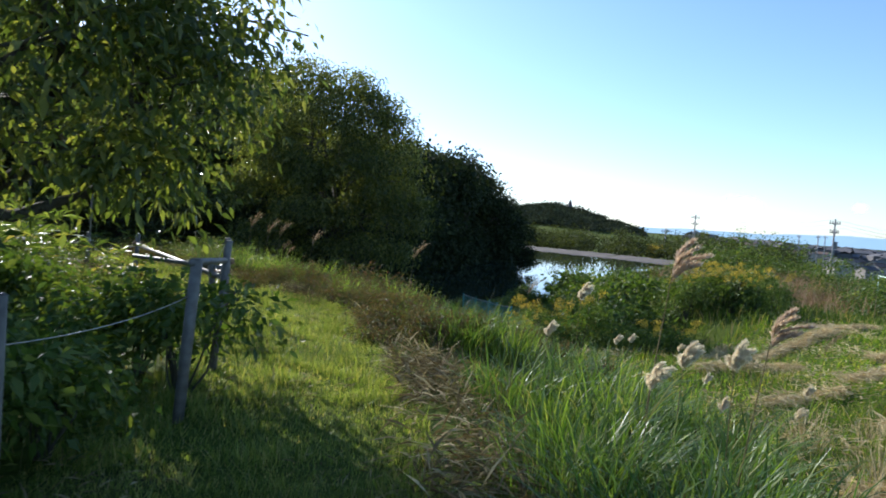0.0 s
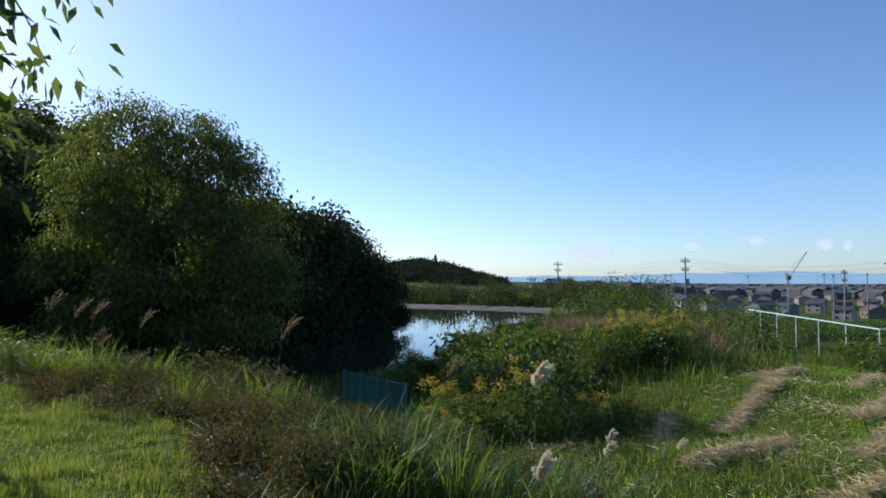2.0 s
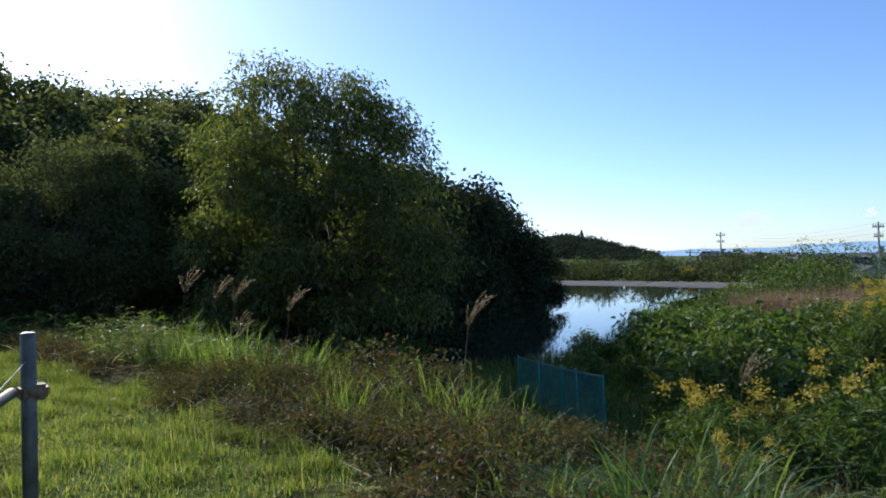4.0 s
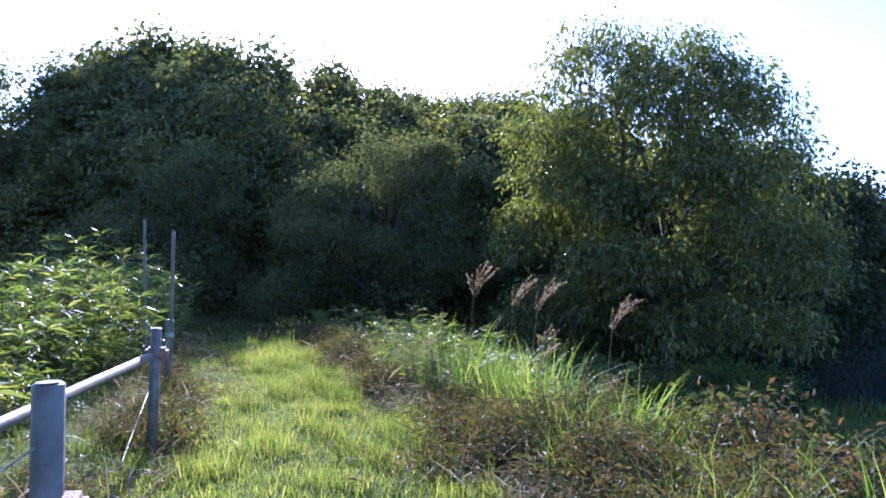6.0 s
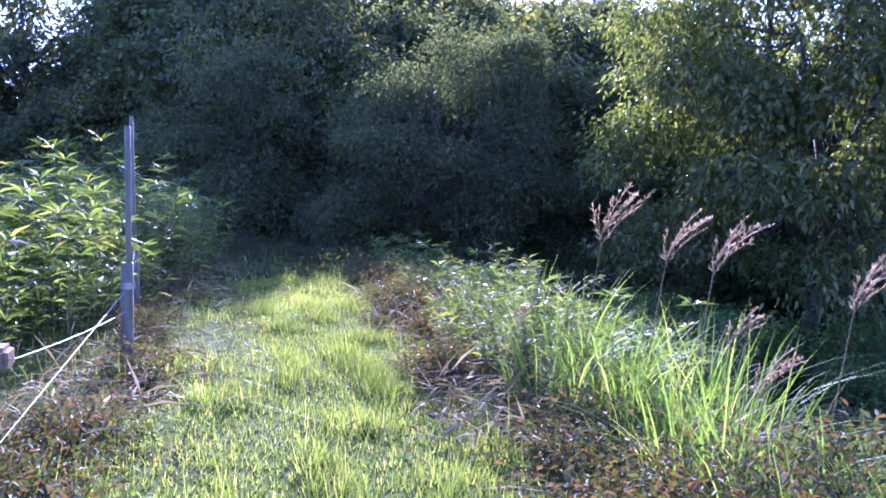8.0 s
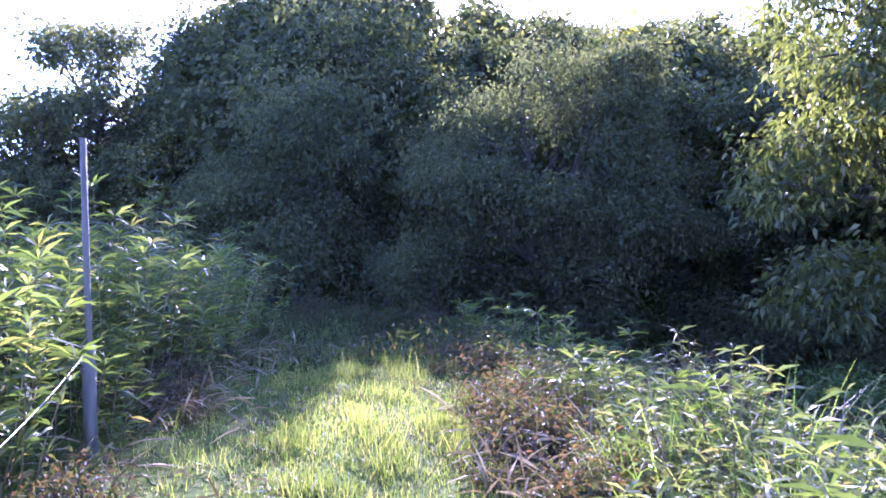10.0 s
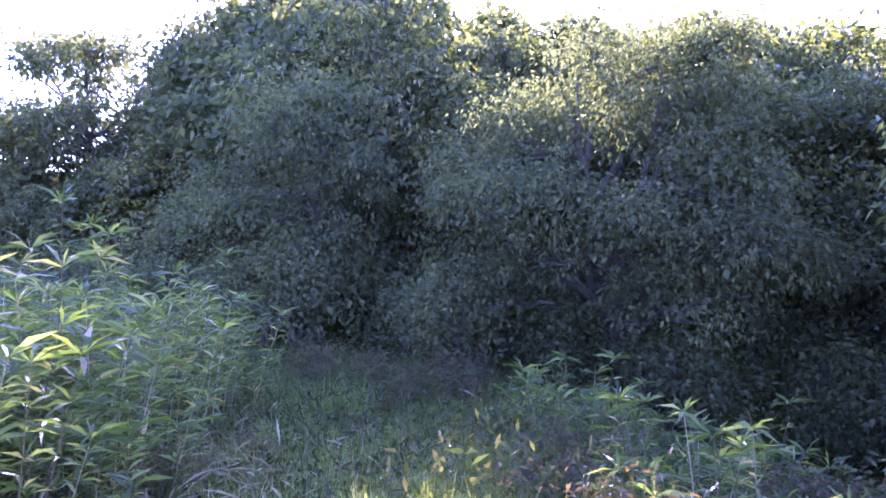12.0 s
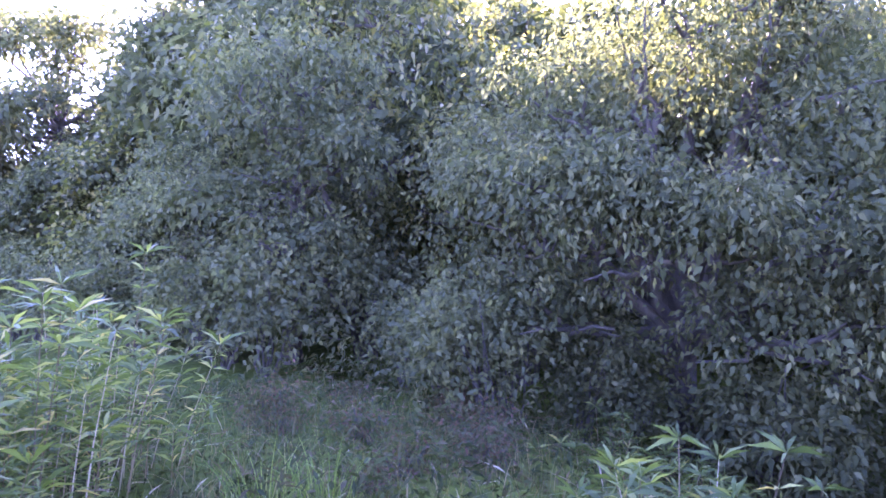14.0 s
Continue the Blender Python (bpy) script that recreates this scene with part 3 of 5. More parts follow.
def build_poles():
    for az, r, el, arms in ((18.5, 130, 0.3, 1), (20.7, 125, 1.55, 2), (30.7, 95, 1.8, 2), (27.9, 230, 0.45, 1), (29.2, 210, 0.5, 1), (29.6, 240, 0.5, 1), (35.2, 260, 0.4, 1), (37.9, 190, 0.55, 1), (40.3, 250, 0.5, 1), (40.9, 230, 0.45, 1), (41.6, 120, 0.75, 2), (43.0, 240, 0.5, 1)):
        top_at(az, r, el, arms, 0.16 if arms == 2 else 0.2)
    for k in range(3):
        xa, ya = at_bearing(30.7, 95)
        for az, r, el in ((20.7, 125, 1.5), (45.0, 70, 1.4), (41.6, 120, 0.7)):
            xb, yb = at_bearing(az, r)
            p = sagged((xa + 0.5 * k, ya, 1.4 + 95 * math.tan(radians(1.75)) - 0.5 * k), (xb + 0.5 * k, yb, 1.4 + r * math.tan(radians(el)) - 0.5 * k), 0.9, 16)
            tagged(new("power_line", mesh_of("power_line", *tube_array(p, [0.007] * len(p), 4), M_DARKSTEEL)), "thin dark power line between utility poles", "cable", "power lines")
    x, y = at_bearing(45.0, 70)
    g = on_ground(x, y)
    root = empty("lattice_pole", x, y, g - 0.4)
    h = 3.1 - g + 0.4
    for sx in (-0.35, 0.35):
        for sy in (-0.35, 0.35):
            tube("leg", (sx, sy, 0), (sx * 0.6, sy * 0.6, h), 0.05, M_DARKSTEEL, root, "", 6)
    for k in range(8):
        z0, z1, s = h * k / 8, h * (k + 1) / 8, 0.35 * (1 - 0.05 * k)
        tube("brace", (-s, -s, z0), (s, -s, z1), 0.03, M_DARKSTEEL, root, "", 5)
        tube("brace", (s, s, z0), (-s, s, z1), 0.03, M_DARKSTEEL, root, "", 5)
    tube("crossarm", (-1.6, 0, h - 0.3), (1.6, 0, h - 0.3), 0.06, M_DARKSTEEL, root, "", 6)
    tagged(root, "dark steel lattice pole beyond the field", "lattice pole")
    # a crane over the town
    x, y = at_bearing(38.0, 250)
    g = on_ground(x, y)
    root = empty("crane", x, y, g - 0.5)
    tube("mast", (0, 0, 0), (0, 0, 3.0 - g), 0.2, M_CONC, root, "", 8)
    v, f = box_array(-0.7, -0.5, 2.0 - g, 0.6, 0.5, 3.3 - g)
    part("cab", mesh_of("cab", v, f, M_RUST), root)
    foot, tip = np.array((0.4, 0, 3.0 - g)), np.array((4.6, -3.0, 11.0 - g))
    boom = tube("boom", foot, tip, 0.09, M_RUST, root, "slanting crane boom", 6)
    for k in range(9):
        a, b = foot + (tip - foot) * k / 9, foot + (tip - foot) * (k + 1) / 9
        tube("brace", a + [0, 0, 0.5], b - [0, 0, 0.3], 0.035, M_RUST, boom, "", 5)
    tube("cable", tip, (-1.4, 0.8, 3.4 - g), 0.03, M_DARKSTEEL, root, "", 5)
    tagged(root, "slender crane with a slanting boom over the town", "crane")
    # the memorial-like tower on the far hill
    x, y = at_bearing(10.5, 322)
    g = on_ground(x, y)
    root = empty("tower", x, y, g - 1)
    top = 1.4 + 322 * math.tan(radians(2.2)) - g + 1
    tube("shaft", (0, 0, 0), (0, 0, top - 2.0), 1.15, M_DARKSTEEL, root, "", 8, 0.9)
    tube("cap", (0, 0, top - 2.0), (0, 0, top), 0.9, M_DARKSTEEL, root, "", 8, 0.15)
    tagged(root, "small dark tower on the wooded far hill", "tower")


build_poles()


def build_clouds():
    m, t, p, out = nodes_of("glowing_cloud")
    p.inputs["Base Color"].default_value = (0.85, 0.85, 0.85, 1)
    # The sunlit white of the clouds is put in as emission.
    p.inputs["Emission Color"].default_value = (1.0, 0.98, 0.95, 1)
    p.inputs["Emission Strength"].default_value = 0.55
    co = t.nodes.new("ShaderNodeTexCoord")
    ln = t.nodes.new("ShaderNodeVectorMath")
    ln.operation = "LENGTH"
    t.links.new(co.outputs["Object"], ln.inputs[0])
    edge = t.nodes.new("ShaderNodeMapRange")
    for i, v in enumerate((0.95, 0.3, 0.0, 1.0)):
        edge.inputs[i + 1].default_value = v
    t.links.new(ln.outputs["Value"], edge.inputs[0])
    mul = t.nodes.new("ShaderNodeMath")
    mul.operation = "MULTIPLY"
    puff = ramp_of(t, noise_of(t, 1.9, 5), [(0.22, (0, 0, 0)), (0.46, (1, 1, 1))])
    t.links.new(edge.outputs[0], mul.inputs[0])
    t.links.new(puff, mul.inputs[1])
    t.links.new(mul.outputs[0], p.inputs["Alpha"])
    for az, r, z, w, h in CLOUDS:
        x, y = at_bearing(az, r)
        ob = new("cloud", mesh_of("cloud", np.array([(-1, 0, -1), (1, 0, -1), (1, 0, 1), (-1, 0, 1)], float), np.array([[0, 1, 2, 3]]), m))
        ob.matrix_basis = Matrix.Translation((x, y, z)) @ Matrix.Rotation(-radians(az), 4, "Z") @ Matrix.Diagonal((w, 1, h, 1))
        ob.visible_shadow = False
        tagged(ob, "small thin cloud low over the horizon, its sunlit white put in as glow", "cloud", "low clouds", kind="structure")


CLOUDS = ((23.37, 3067, 128, 105, 60), (31.25, 3191, 147, 40, 28), (35.8, 3295, 177, 52, 22), (40.44, 3435, 157, 40, 36), (41.86, 3485, 152, 28, 30))
build_clouds()


def house(w, d, h, rise, wall, roof):
    root = empty("house")
    v, f = box_array(-w / 2, -d / 2, -2.0, w / 2, d / 2, h)
    part("wall", mesh_of("wall", v, f, wall), root)
    o, t = 0.6, 0.25
    V, F = [], []
    for s in (-1, 1):
        b = len(V)
        for zz in (0, t):
            V += [(-w / 2 - o, s * (d / 2 + o), h - 0.25 + zz), (w / 2 + o, s * (d / 2 + o), h - 0.25 + zz), (w / 2 + o, 0, h + rise + zz), (-w / 2 - o, 0, h + rise + zz)]
        F += [[b, b + 1, b + 2, b + 3], [b + 4, b + 5, b + 6, b + 7], [b, b + 1, b + 5, b + 4], [b, b + 3, b + 7, b + 4], [b + 1, b + 2, b + 6, b + 5]]
    cover = part("roof", mesh_of("roof", np.array(V), np.array(F), roof), root)
    for s in (-1, 1):
        V = np.array([(s * (w / 2 - 0.02), y, z) for y, z in ((-d / 2, h - 0.05), (d / 2, h - 0.05), (0, h + rise))])
        part("gable", mesh_of("gable", V, np.array([[0, 1, 2]]), wall), root)
    v, f = box_array(-w * 0.3, -0.2, h + rise, w * 0.3, 0.2, h + rise + 0.45)
    part("ridge", mesh_of("ridge", v, f, roof), cover)
    for s in (-1, 1):
        for xx in (-w * 0.28, w * 0.24):
            for zz in (0.9, h - 1.9) if h > 4 else (0.9,):
                v, f = box_array(xx - 0.8, s * d / 2 - 0.05, zz, xx + 0.8, s * d / 2 + 0.05, zz + 1.1)
                part("window", mesh_of("window", v, f, M_PANE), root)
    return root


def build_town():
    kinds = []
    for k, (w, d, h, rise) in enumerate(((9, 7, 5.4, 1.7), (12, 8, 3.2, 1.9), (8, 8, 5.6, 1.4), (14, 9, 5.0, 2.2))):
        kinds.append(tagged(house(w, d, h, rise, M_WALLS[k % 3], M_ROOFS[(k + k // 2) % 3]), "two-storey tiled house in the town below the field", "house", "houses of the town"))
    r2 = np.random.default_rng(11)
    used = set()
    spots = [(az, 255 + 24 * (i % 3) + r2.uniform(-6, 6)) for i, az in enumerate(np.linspace(30.5, 60, 17))]
    spots += [(az + r2.uniform(-0.6, 0.6), 350 + 34 * (i % 3) + r2.uniform(-8, 8)) for i, az in enumerate(np.linspace(26.5, 60, 30))]
    spots += [(az + r2.uniform(-0.5, 0.5), 470 + 70 * (i % 4)) for i, az in enumerate(np.linspace(24, 60, 38))]
    for i, (az, r) in enumerate(spots):
        x, y = at_bearing(az, r)
        k = int(r2.integers(4))
        m = Matrix.Translation((x, y, on_ground(x, y) + 0.3)) @ Matrix.Rotation(r2.uniform(0, 3.14), 4, "Z") @ Matrix.Scale(0.8, 4)
        if k in used:
            copy_thing(kinds[k], m)
        else:
            kinds[k].matrix_basis = m
            used.add(k)

    # roofs beyond count on the plain
    V, F = [], []
    for i in range(900):
        az, r = r2.uniform(20, 62), 560 + 2000 * r2.random() ** 1.3
        x, y = at_bearing(az, r)
        g, w, d, h, a = on_ground(x, y), r2.uniform(5, 11), r2.uniform(4, 7), r2.uniform(3, 7), r2.uniform(0, 3.1)
        ca, sa, b = math.cos(a), math.sin(a), len(V)
        for u, v, z in ((-w, -d, -1), (w, -d, -1), (w, d, -1), (-w, d, -1), (-w, -d, h), (w, -d, h), (w, d, h), (-w, d, h), (-w, 0, h + 2), (w, 0, h + 2)):
            V.append((x + u * ca - v * sa, y + u * sa + v * ca, g + z))
        F += [[b, b + 1, b + 5, b + 4], [b + 2, b + 3, b + 7, b + 6], [b + 1, b + 2, b + 6, b + 5], [b + 3, b, b + 4, b + 7], [b + 4, b + 5, b + 9, b + 8], [b + 6, b + 7, b + 8, b + 9]]
    tagged(new("far_town", mesh_of("far_town", np.array(V), np.array(F), M_ROOFS[2])), "grey roofs of the town spread over the plain", "town", kind="stuff")


build_town()


# ---- trees ----
def limb_array(a, b, r0, r1, wob=0.15, n=6):
    a, b = np.array(a, float), np.array(b, float)
    f = np.linspace(0, 1, n)
    p = a + (b - a) * f[:, None] + rng.normal(size=(n, 3)) * wob * (f * (1 - f) * 3)[:, None] * [1, 1, 0.4]
    return tube_array(p, r0 + (r1 - r0) * f, 5)


def crown_points(lobes, per_lobe, spread, shell=0.72):
    """Places for leaf clumps on and in a set of lobes (x, y, z, rx, ry, rz), then leaves around each."""
    out = []
    for cx, cy, cz, rx, ry, rz in lobes:
        u = unit(rng.normal(size=(per_lobe, 3)))
        u[:, 2] = np.where(u[:, 2] < -0.5, -u[:, 2] * 0.6, u[:, 2])
        bump_r = 1 + 0.16 * np.sin(u[:, 0] * 7 + cx) * np.sin(u[:, 1] * 6 + cy) + 0.1 * np.sin(u[:, 2] * 11 + cz)
        bump_r = np.minimum(bump_r, 1.15)
        rad = (shell + (1.02 - shell) * rng.random(per_lobe) ** 0.6) * bump_r
        out.append(np.array([cx, cy, cz]) + u * rad[:, None] * [rx, ry, rz])
    return np.concatenate(out)


def leaves_round(clumps, each, spread, length, width, down=0.35, droop=0.2):
    n = len(clumps) * each
    c = np.repeat(clumps, each, 0)
    off = rng.normal(size=(n, 3)) * spread * [1, 1, 0.75]
    way = unit(unit(off) + rng.normal(size=(n, 3)) * 0.6 - np.array([0, 0, down]))
    ln = length * rng.uniform(0.65, 1.25, n)
    return leaf_array(c + off, way, ln, ln * width / length * rng.uniform(0.8, 1.2, n), droop)


def tree_meshes(name, lobes, trunk_h, r, clumps, each, spread, length, width, mat, down=0.35, droop=0.2, inner=0.35):
    pieces = [limb_array((0, 0, -0.6), (0.1 * rng.normal(), 0.1 * rng.normal(), trunk_h), r * 1.25, r * 0.75, 0.1)]
    for cx, cy, cz, rx, ry, rz in lobes:
        z0 = trunk_h * rng.uniform(0.45, 1.0)
        mid = np.array([cx * 0.75, cy * 0.75, cz - rz * 0.25])
        pieces.append(limb_array((0, 0, z0), mid, r * 0.6, r * 0.22, 0.25))
        for _ in range(5):
            u = unit(rng.normal(size=3) + [0, 0, 0.5])
            pieces.append(limb_array(mid, np.array([cx, cy, cz]) + u * np.array([rx, ry, rz]) * 0.85, r * 0.2, r * 0.05, 0.15, 5))
    wood = mesh_of(name + "_trunk", *joined(*pieces), M_BARK, True)
    k = clumps // len(lobes)
    pts = crown_points(lobes, k, spread)
    extra = crown_points(lobes, int(k * inner), spread, 0.25)
    return wood, mesh_of(name + "_crown", *leaves_round(np.concatenate([pts, extra]), each, spread, length, width, down, droop), mat)


def plant_tree(name, wood, crown, m, label, group=""):
    root = empty(name)
    root.matrix_basis = m
    part("trunk", wood, root)
    part("crown", crown, root)
    return tagged(root, label, "tree", group)


def build_big_tree():
    x, y = -3.4, 21.6
    g = on_ground(x, y)
    dz = -g
    lobes = [(-1.3, -0.3, 5.0 + dz, 1.15, 1.3, 1.15), (0.25, 0.2, 4.75 + dz, 1.2, 1.3, 1.15), (1.2, 0.1, 4.0 + dz, 1.05, 1.2, 1.15), (-2.1, -0.3, 3.5 + dz, 1.15, 1.2, 1.3), (-0.5, -0.9, 3.75 + dz, 1.5, 1.3, 1.1),
             (1.6, -0.2, 2.7 + dz, 1.1, 1.3, 1.4), (-2.5, 0, 1.8 + dz, 1.2, 1.2, 1.1), (-1.5, -1.0, 2.6 + dz, 0.9, 0.9, 0.8), (1.3, -0.9, 1.5 + dz, 1.1, 1.1, 1.0), (0.7, -1.3, 2.6 + dz, 0.9, 0.7, 0.9), (-0.5, -1.4, 1.2 + dz, 1.1, 0.7, 0.7), (-0.7, -1.3, 2.3 + dz, 0.7, 0.5, 0.5), (2.0, 0.2, 1.3 + dz, 1.0, 1.2, 1.2), (0.0, 1.0, 3.2 + dz, 2.2, 1.2, 2.0), (-1.9, -0.6, 0.4 + dz, 1.2, 1.0, 0.7), (1.0, -1.0, 0.1 + dz, 1.6, 1.0, 0.7)]
    wood, crown = tree_meshes("big_tree", lobes, 3.2, 0.13, 2700, 17, 0.125, 0.115, 0.048, M_CAMPHOR, 0.75, 0.25, 0.4)
    plant_tree("broadleaf_tree", wood, crown, Matrix.Translation((x, y, g)), "large domed broadleaf tree with drooping glossy leaves by the pond")


build_big_tree()


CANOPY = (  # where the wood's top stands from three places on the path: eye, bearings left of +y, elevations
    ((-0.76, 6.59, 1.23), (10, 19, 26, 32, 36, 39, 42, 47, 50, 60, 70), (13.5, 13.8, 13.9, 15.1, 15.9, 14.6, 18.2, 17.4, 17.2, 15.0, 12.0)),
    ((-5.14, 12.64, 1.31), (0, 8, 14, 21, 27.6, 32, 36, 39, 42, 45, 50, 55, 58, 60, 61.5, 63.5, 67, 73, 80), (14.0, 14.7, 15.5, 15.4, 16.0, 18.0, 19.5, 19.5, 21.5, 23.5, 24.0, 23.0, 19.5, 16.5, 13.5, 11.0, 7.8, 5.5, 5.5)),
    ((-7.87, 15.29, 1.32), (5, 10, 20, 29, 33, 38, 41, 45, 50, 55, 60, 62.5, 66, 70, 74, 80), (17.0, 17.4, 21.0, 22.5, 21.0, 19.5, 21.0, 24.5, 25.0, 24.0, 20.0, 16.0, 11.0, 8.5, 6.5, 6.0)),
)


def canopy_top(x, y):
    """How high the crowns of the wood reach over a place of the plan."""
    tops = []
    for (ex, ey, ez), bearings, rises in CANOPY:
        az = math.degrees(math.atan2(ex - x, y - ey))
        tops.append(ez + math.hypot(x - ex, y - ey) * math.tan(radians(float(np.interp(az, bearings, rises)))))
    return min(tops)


def full_crown(name, lobes, trunk_h, r, clumps, each, spread, length, width, mat, down=0.35, droop=0.2):
    """A tree whose crown is closed: small leaves outside, broad ones in a shade-darkened colour that shut the view
    inside.
    """
    wood, crown = tree_meshes(name, lobes, trunk_h, r, clumps, each, spread, length, width, mat, down, droop, 0.25)
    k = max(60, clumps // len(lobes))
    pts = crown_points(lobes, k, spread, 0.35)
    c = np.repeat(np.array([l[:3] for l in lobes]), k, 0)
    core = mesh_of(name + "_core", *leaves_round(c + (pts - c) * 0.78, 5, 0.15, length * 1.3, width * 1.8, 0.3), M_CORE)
    return wood, crown, core


def plant_full(name, meshes, m, label, group=""):
    root = plant_tree(name, meshes[0], meshes[1], m, label, group)
    part("inner_crown", meshes[2], root, "leaves inside the crown, the shade there put into their colour")
    return root


def build_woods():
    fine, coarse = [], []
    for k in range(7):
        lobes = []
        for j in range(8):
            a, rr = 2.4 * j + rng.uniform(-0.4, 0.4), rng.uniform(0.6, 1.45)
            lobes.append((rr * math.cos(a), rr * math.sin(a), 1.2 + 0.4 * j + rng.uniform(-0.3, 0.3), rng.uniform(0.8, 1.25), rng.uniform(0.8, 1.25), rng.uniform(0.6, 0.95)))
        lobes.append((rng.uniform(-0.4, 0.4), rng.uniform(-0.4, 0.4), 4.55, 1.15, 1.15, 0.9))
        lobes.append((0.0, 0.0, 3.2, 1.4, 1.4, 1.3))
        lobes.append((rng.uniform(-0.5, 0.5), rng.uniform(-0.5, 0.5), 0.9, 1.8, 1.8, 1.1))
        mat = M_OLIVE if k in (2, 5) else M_WOOD
        if k < 4:
            fine.append(full_crown("wood_tree", lobes, 3.0, 0.16, 900, 11, 0.15, 0.1, 0.052, mat, 0.45, 0.25))
        else:
            coarse.append(full_crown("wood_tree", lobes, 3.0, 0.16, 360, 11, 0.22, 0.185, 0.105, mat, 0.35, 0.2))
    shore = []
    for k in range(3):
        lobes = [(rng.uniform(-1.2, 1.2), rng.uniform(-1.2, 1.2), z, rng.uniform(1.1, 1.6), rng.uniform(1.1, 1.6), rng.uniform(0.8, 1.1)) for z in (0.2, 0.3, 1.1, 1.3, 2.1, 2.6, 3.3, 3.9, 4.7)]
        shore.append(tree_meshes("shore_tree", lobes, 3.0, 0.16, 560, 13, 0.26, 0.22, 0.13, M_SHORE_SHADE, 0.3, 0.2, 0.4))
    r2 = np.random.default_rng(5)
    spots = []

    def row(line, off, step, s0, s1, meshes):
        line = np.array(line, float)
        for a, b in zip(line[:-1], line[1:]):
            ln = np.linalg.norm(b - a)
            u = (b - a) / ln
            for t in np.arange(r2.uniform(0, step), ln, step):
                q = a + u * t + np.array([-u[1], u[0]]) * (off + r2.uniform(-0.6, 0.6)) + u * r2.uniform(-0.5, 0.5)
                spots.append((q[0], q[1], r2.uniform(s0, s1), meshes))
    row(EDGE[2:6], 0.6, 2.6, 0.5, 0.78, fine)
    row(EDGE[1:6], 3.4, 2.6, 0.78, 1.0, fine)
    row(EDGE[1:6], 6.8, 2.9, 0.92, 1.06, coarse)
    row(EDGE[1:6], 10.5, 3.3, 0.96, 1.08, coarse)
    row(EDGE[1:6], 16.0, 3.8, 0.98, 1.08, coarse)
    row(EDGE[1:5], 23.0, 4.4, 0.98, 1.08, coarse)
    label = "dark evergreen broadleaf tree in the dense hillside wood"
    for x, y, share, kinds in spots:
        g = on_ground(x, y)
        if y > 25.5 and x > -5.5:
            continue
        if math.hypot(x + 10.9, y - 22.9) < 2.0 or math.hypot(x + 3.4, y - 21.6) < 2.6:
            continue
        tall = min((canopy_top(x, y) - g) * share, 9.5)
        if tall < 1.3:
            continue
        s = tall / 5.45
        w = min(max(s, 0.55) * r2.uniform(0.95, 1.2), 1.5)
        kinds = coarse if x < -19 else kinds
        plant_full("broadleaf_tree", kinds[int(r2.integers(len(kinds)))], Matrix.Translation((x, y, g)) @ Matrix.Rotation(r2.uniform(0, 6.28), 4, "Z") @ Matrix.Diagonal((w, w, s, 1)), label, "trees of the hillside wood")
    # the low domed tree beside the path's end
    x, y = -10.9, 22.9
    g = on_ground(x, y)
    lobes = [(0.2, 0, 3.9 - g, 1.2, 1.3, 0.9), (-1.2, -0.4, 3.0 - g, 1.1, 1.1, 1.0), (1.2, -0.3, 3.0 - g, 1.2, 1.1, 1.1), (0.0, -0.9, 2.8 - g, 1.3, 1.1, 1.2), (-1.7, -0.9, 1.6 - g, 1.1, 1.1, 1.2), (1.9, -0.6, 1.7 - g, 1.1, 1.2, 1.3), (0.3, -1.6, 1.5 - g, 1.3, 1.0, 1.1), (0.4, 1.0, 2.6 - g, 1.6, 1.3, 1.6), (-1.0, -1.5, 0.7 - g, 1.2, 0.9, 0.8), (1.4, -1.0, 0.6 - g, 1.1, 0.8, 0.7)]
    for j in range(16):
        a, up = 2.4 * j, 1.0 + 3.3 * ((j * 0.618) % 1.0)
        w = 2.5 * math.sqrt(max(1 - ((up - 1.2) / 3.6) ** 2, 0.05))
        lobes.append((w * math.cos(a), w * math.sin(a) * 0.8, up - g, rng.uniform(0.45, 0.85), rng.uniform(0.45, 0.8), rng.uniform(0.4, 0.65)))
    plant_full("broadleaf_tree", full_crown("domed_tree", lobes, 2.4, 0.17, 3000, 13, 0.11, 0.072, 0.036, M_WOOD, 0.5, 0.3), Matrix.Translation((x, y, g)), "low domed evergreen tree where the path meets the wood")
    # sunlit olive trees seen past it
    for x, y, top, k in ((-9.9, 30.4, 5.9, 2), (-7.9, 29.2, 5.5, 2), (-6.6, 26.6, 4.3, 5), (-11.2, 27.6, 6.1, 5)):
        g = on_ground(x, y)
        s = (top - g) / 5.45
        plant_full("broadleaf_tree", (fine + coarse)[k], Matrix.Translation((x, y, g)) @ Matrix.Rotation(x * 1.7, 4, "Z") @ Matrix.Diagonal((max(s, 0.7), max(s, 0.7), s, 1)), "olive green tree catching the sun at the wood's edge", "trees of the hillside wood")
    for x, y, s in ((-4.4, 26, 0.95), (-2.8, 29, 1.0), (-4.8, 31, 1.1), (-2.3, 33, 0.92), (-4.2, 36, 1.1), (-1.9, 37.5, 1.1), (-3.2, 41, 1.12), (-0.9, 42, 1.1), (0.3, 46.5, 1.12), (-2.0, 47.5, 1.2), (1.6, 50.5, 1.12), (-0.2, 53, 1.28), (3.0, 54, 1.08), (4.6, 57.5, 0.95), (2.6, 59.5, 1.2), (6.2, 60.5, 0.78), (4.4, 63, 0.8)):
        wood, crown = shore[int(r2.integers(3))]
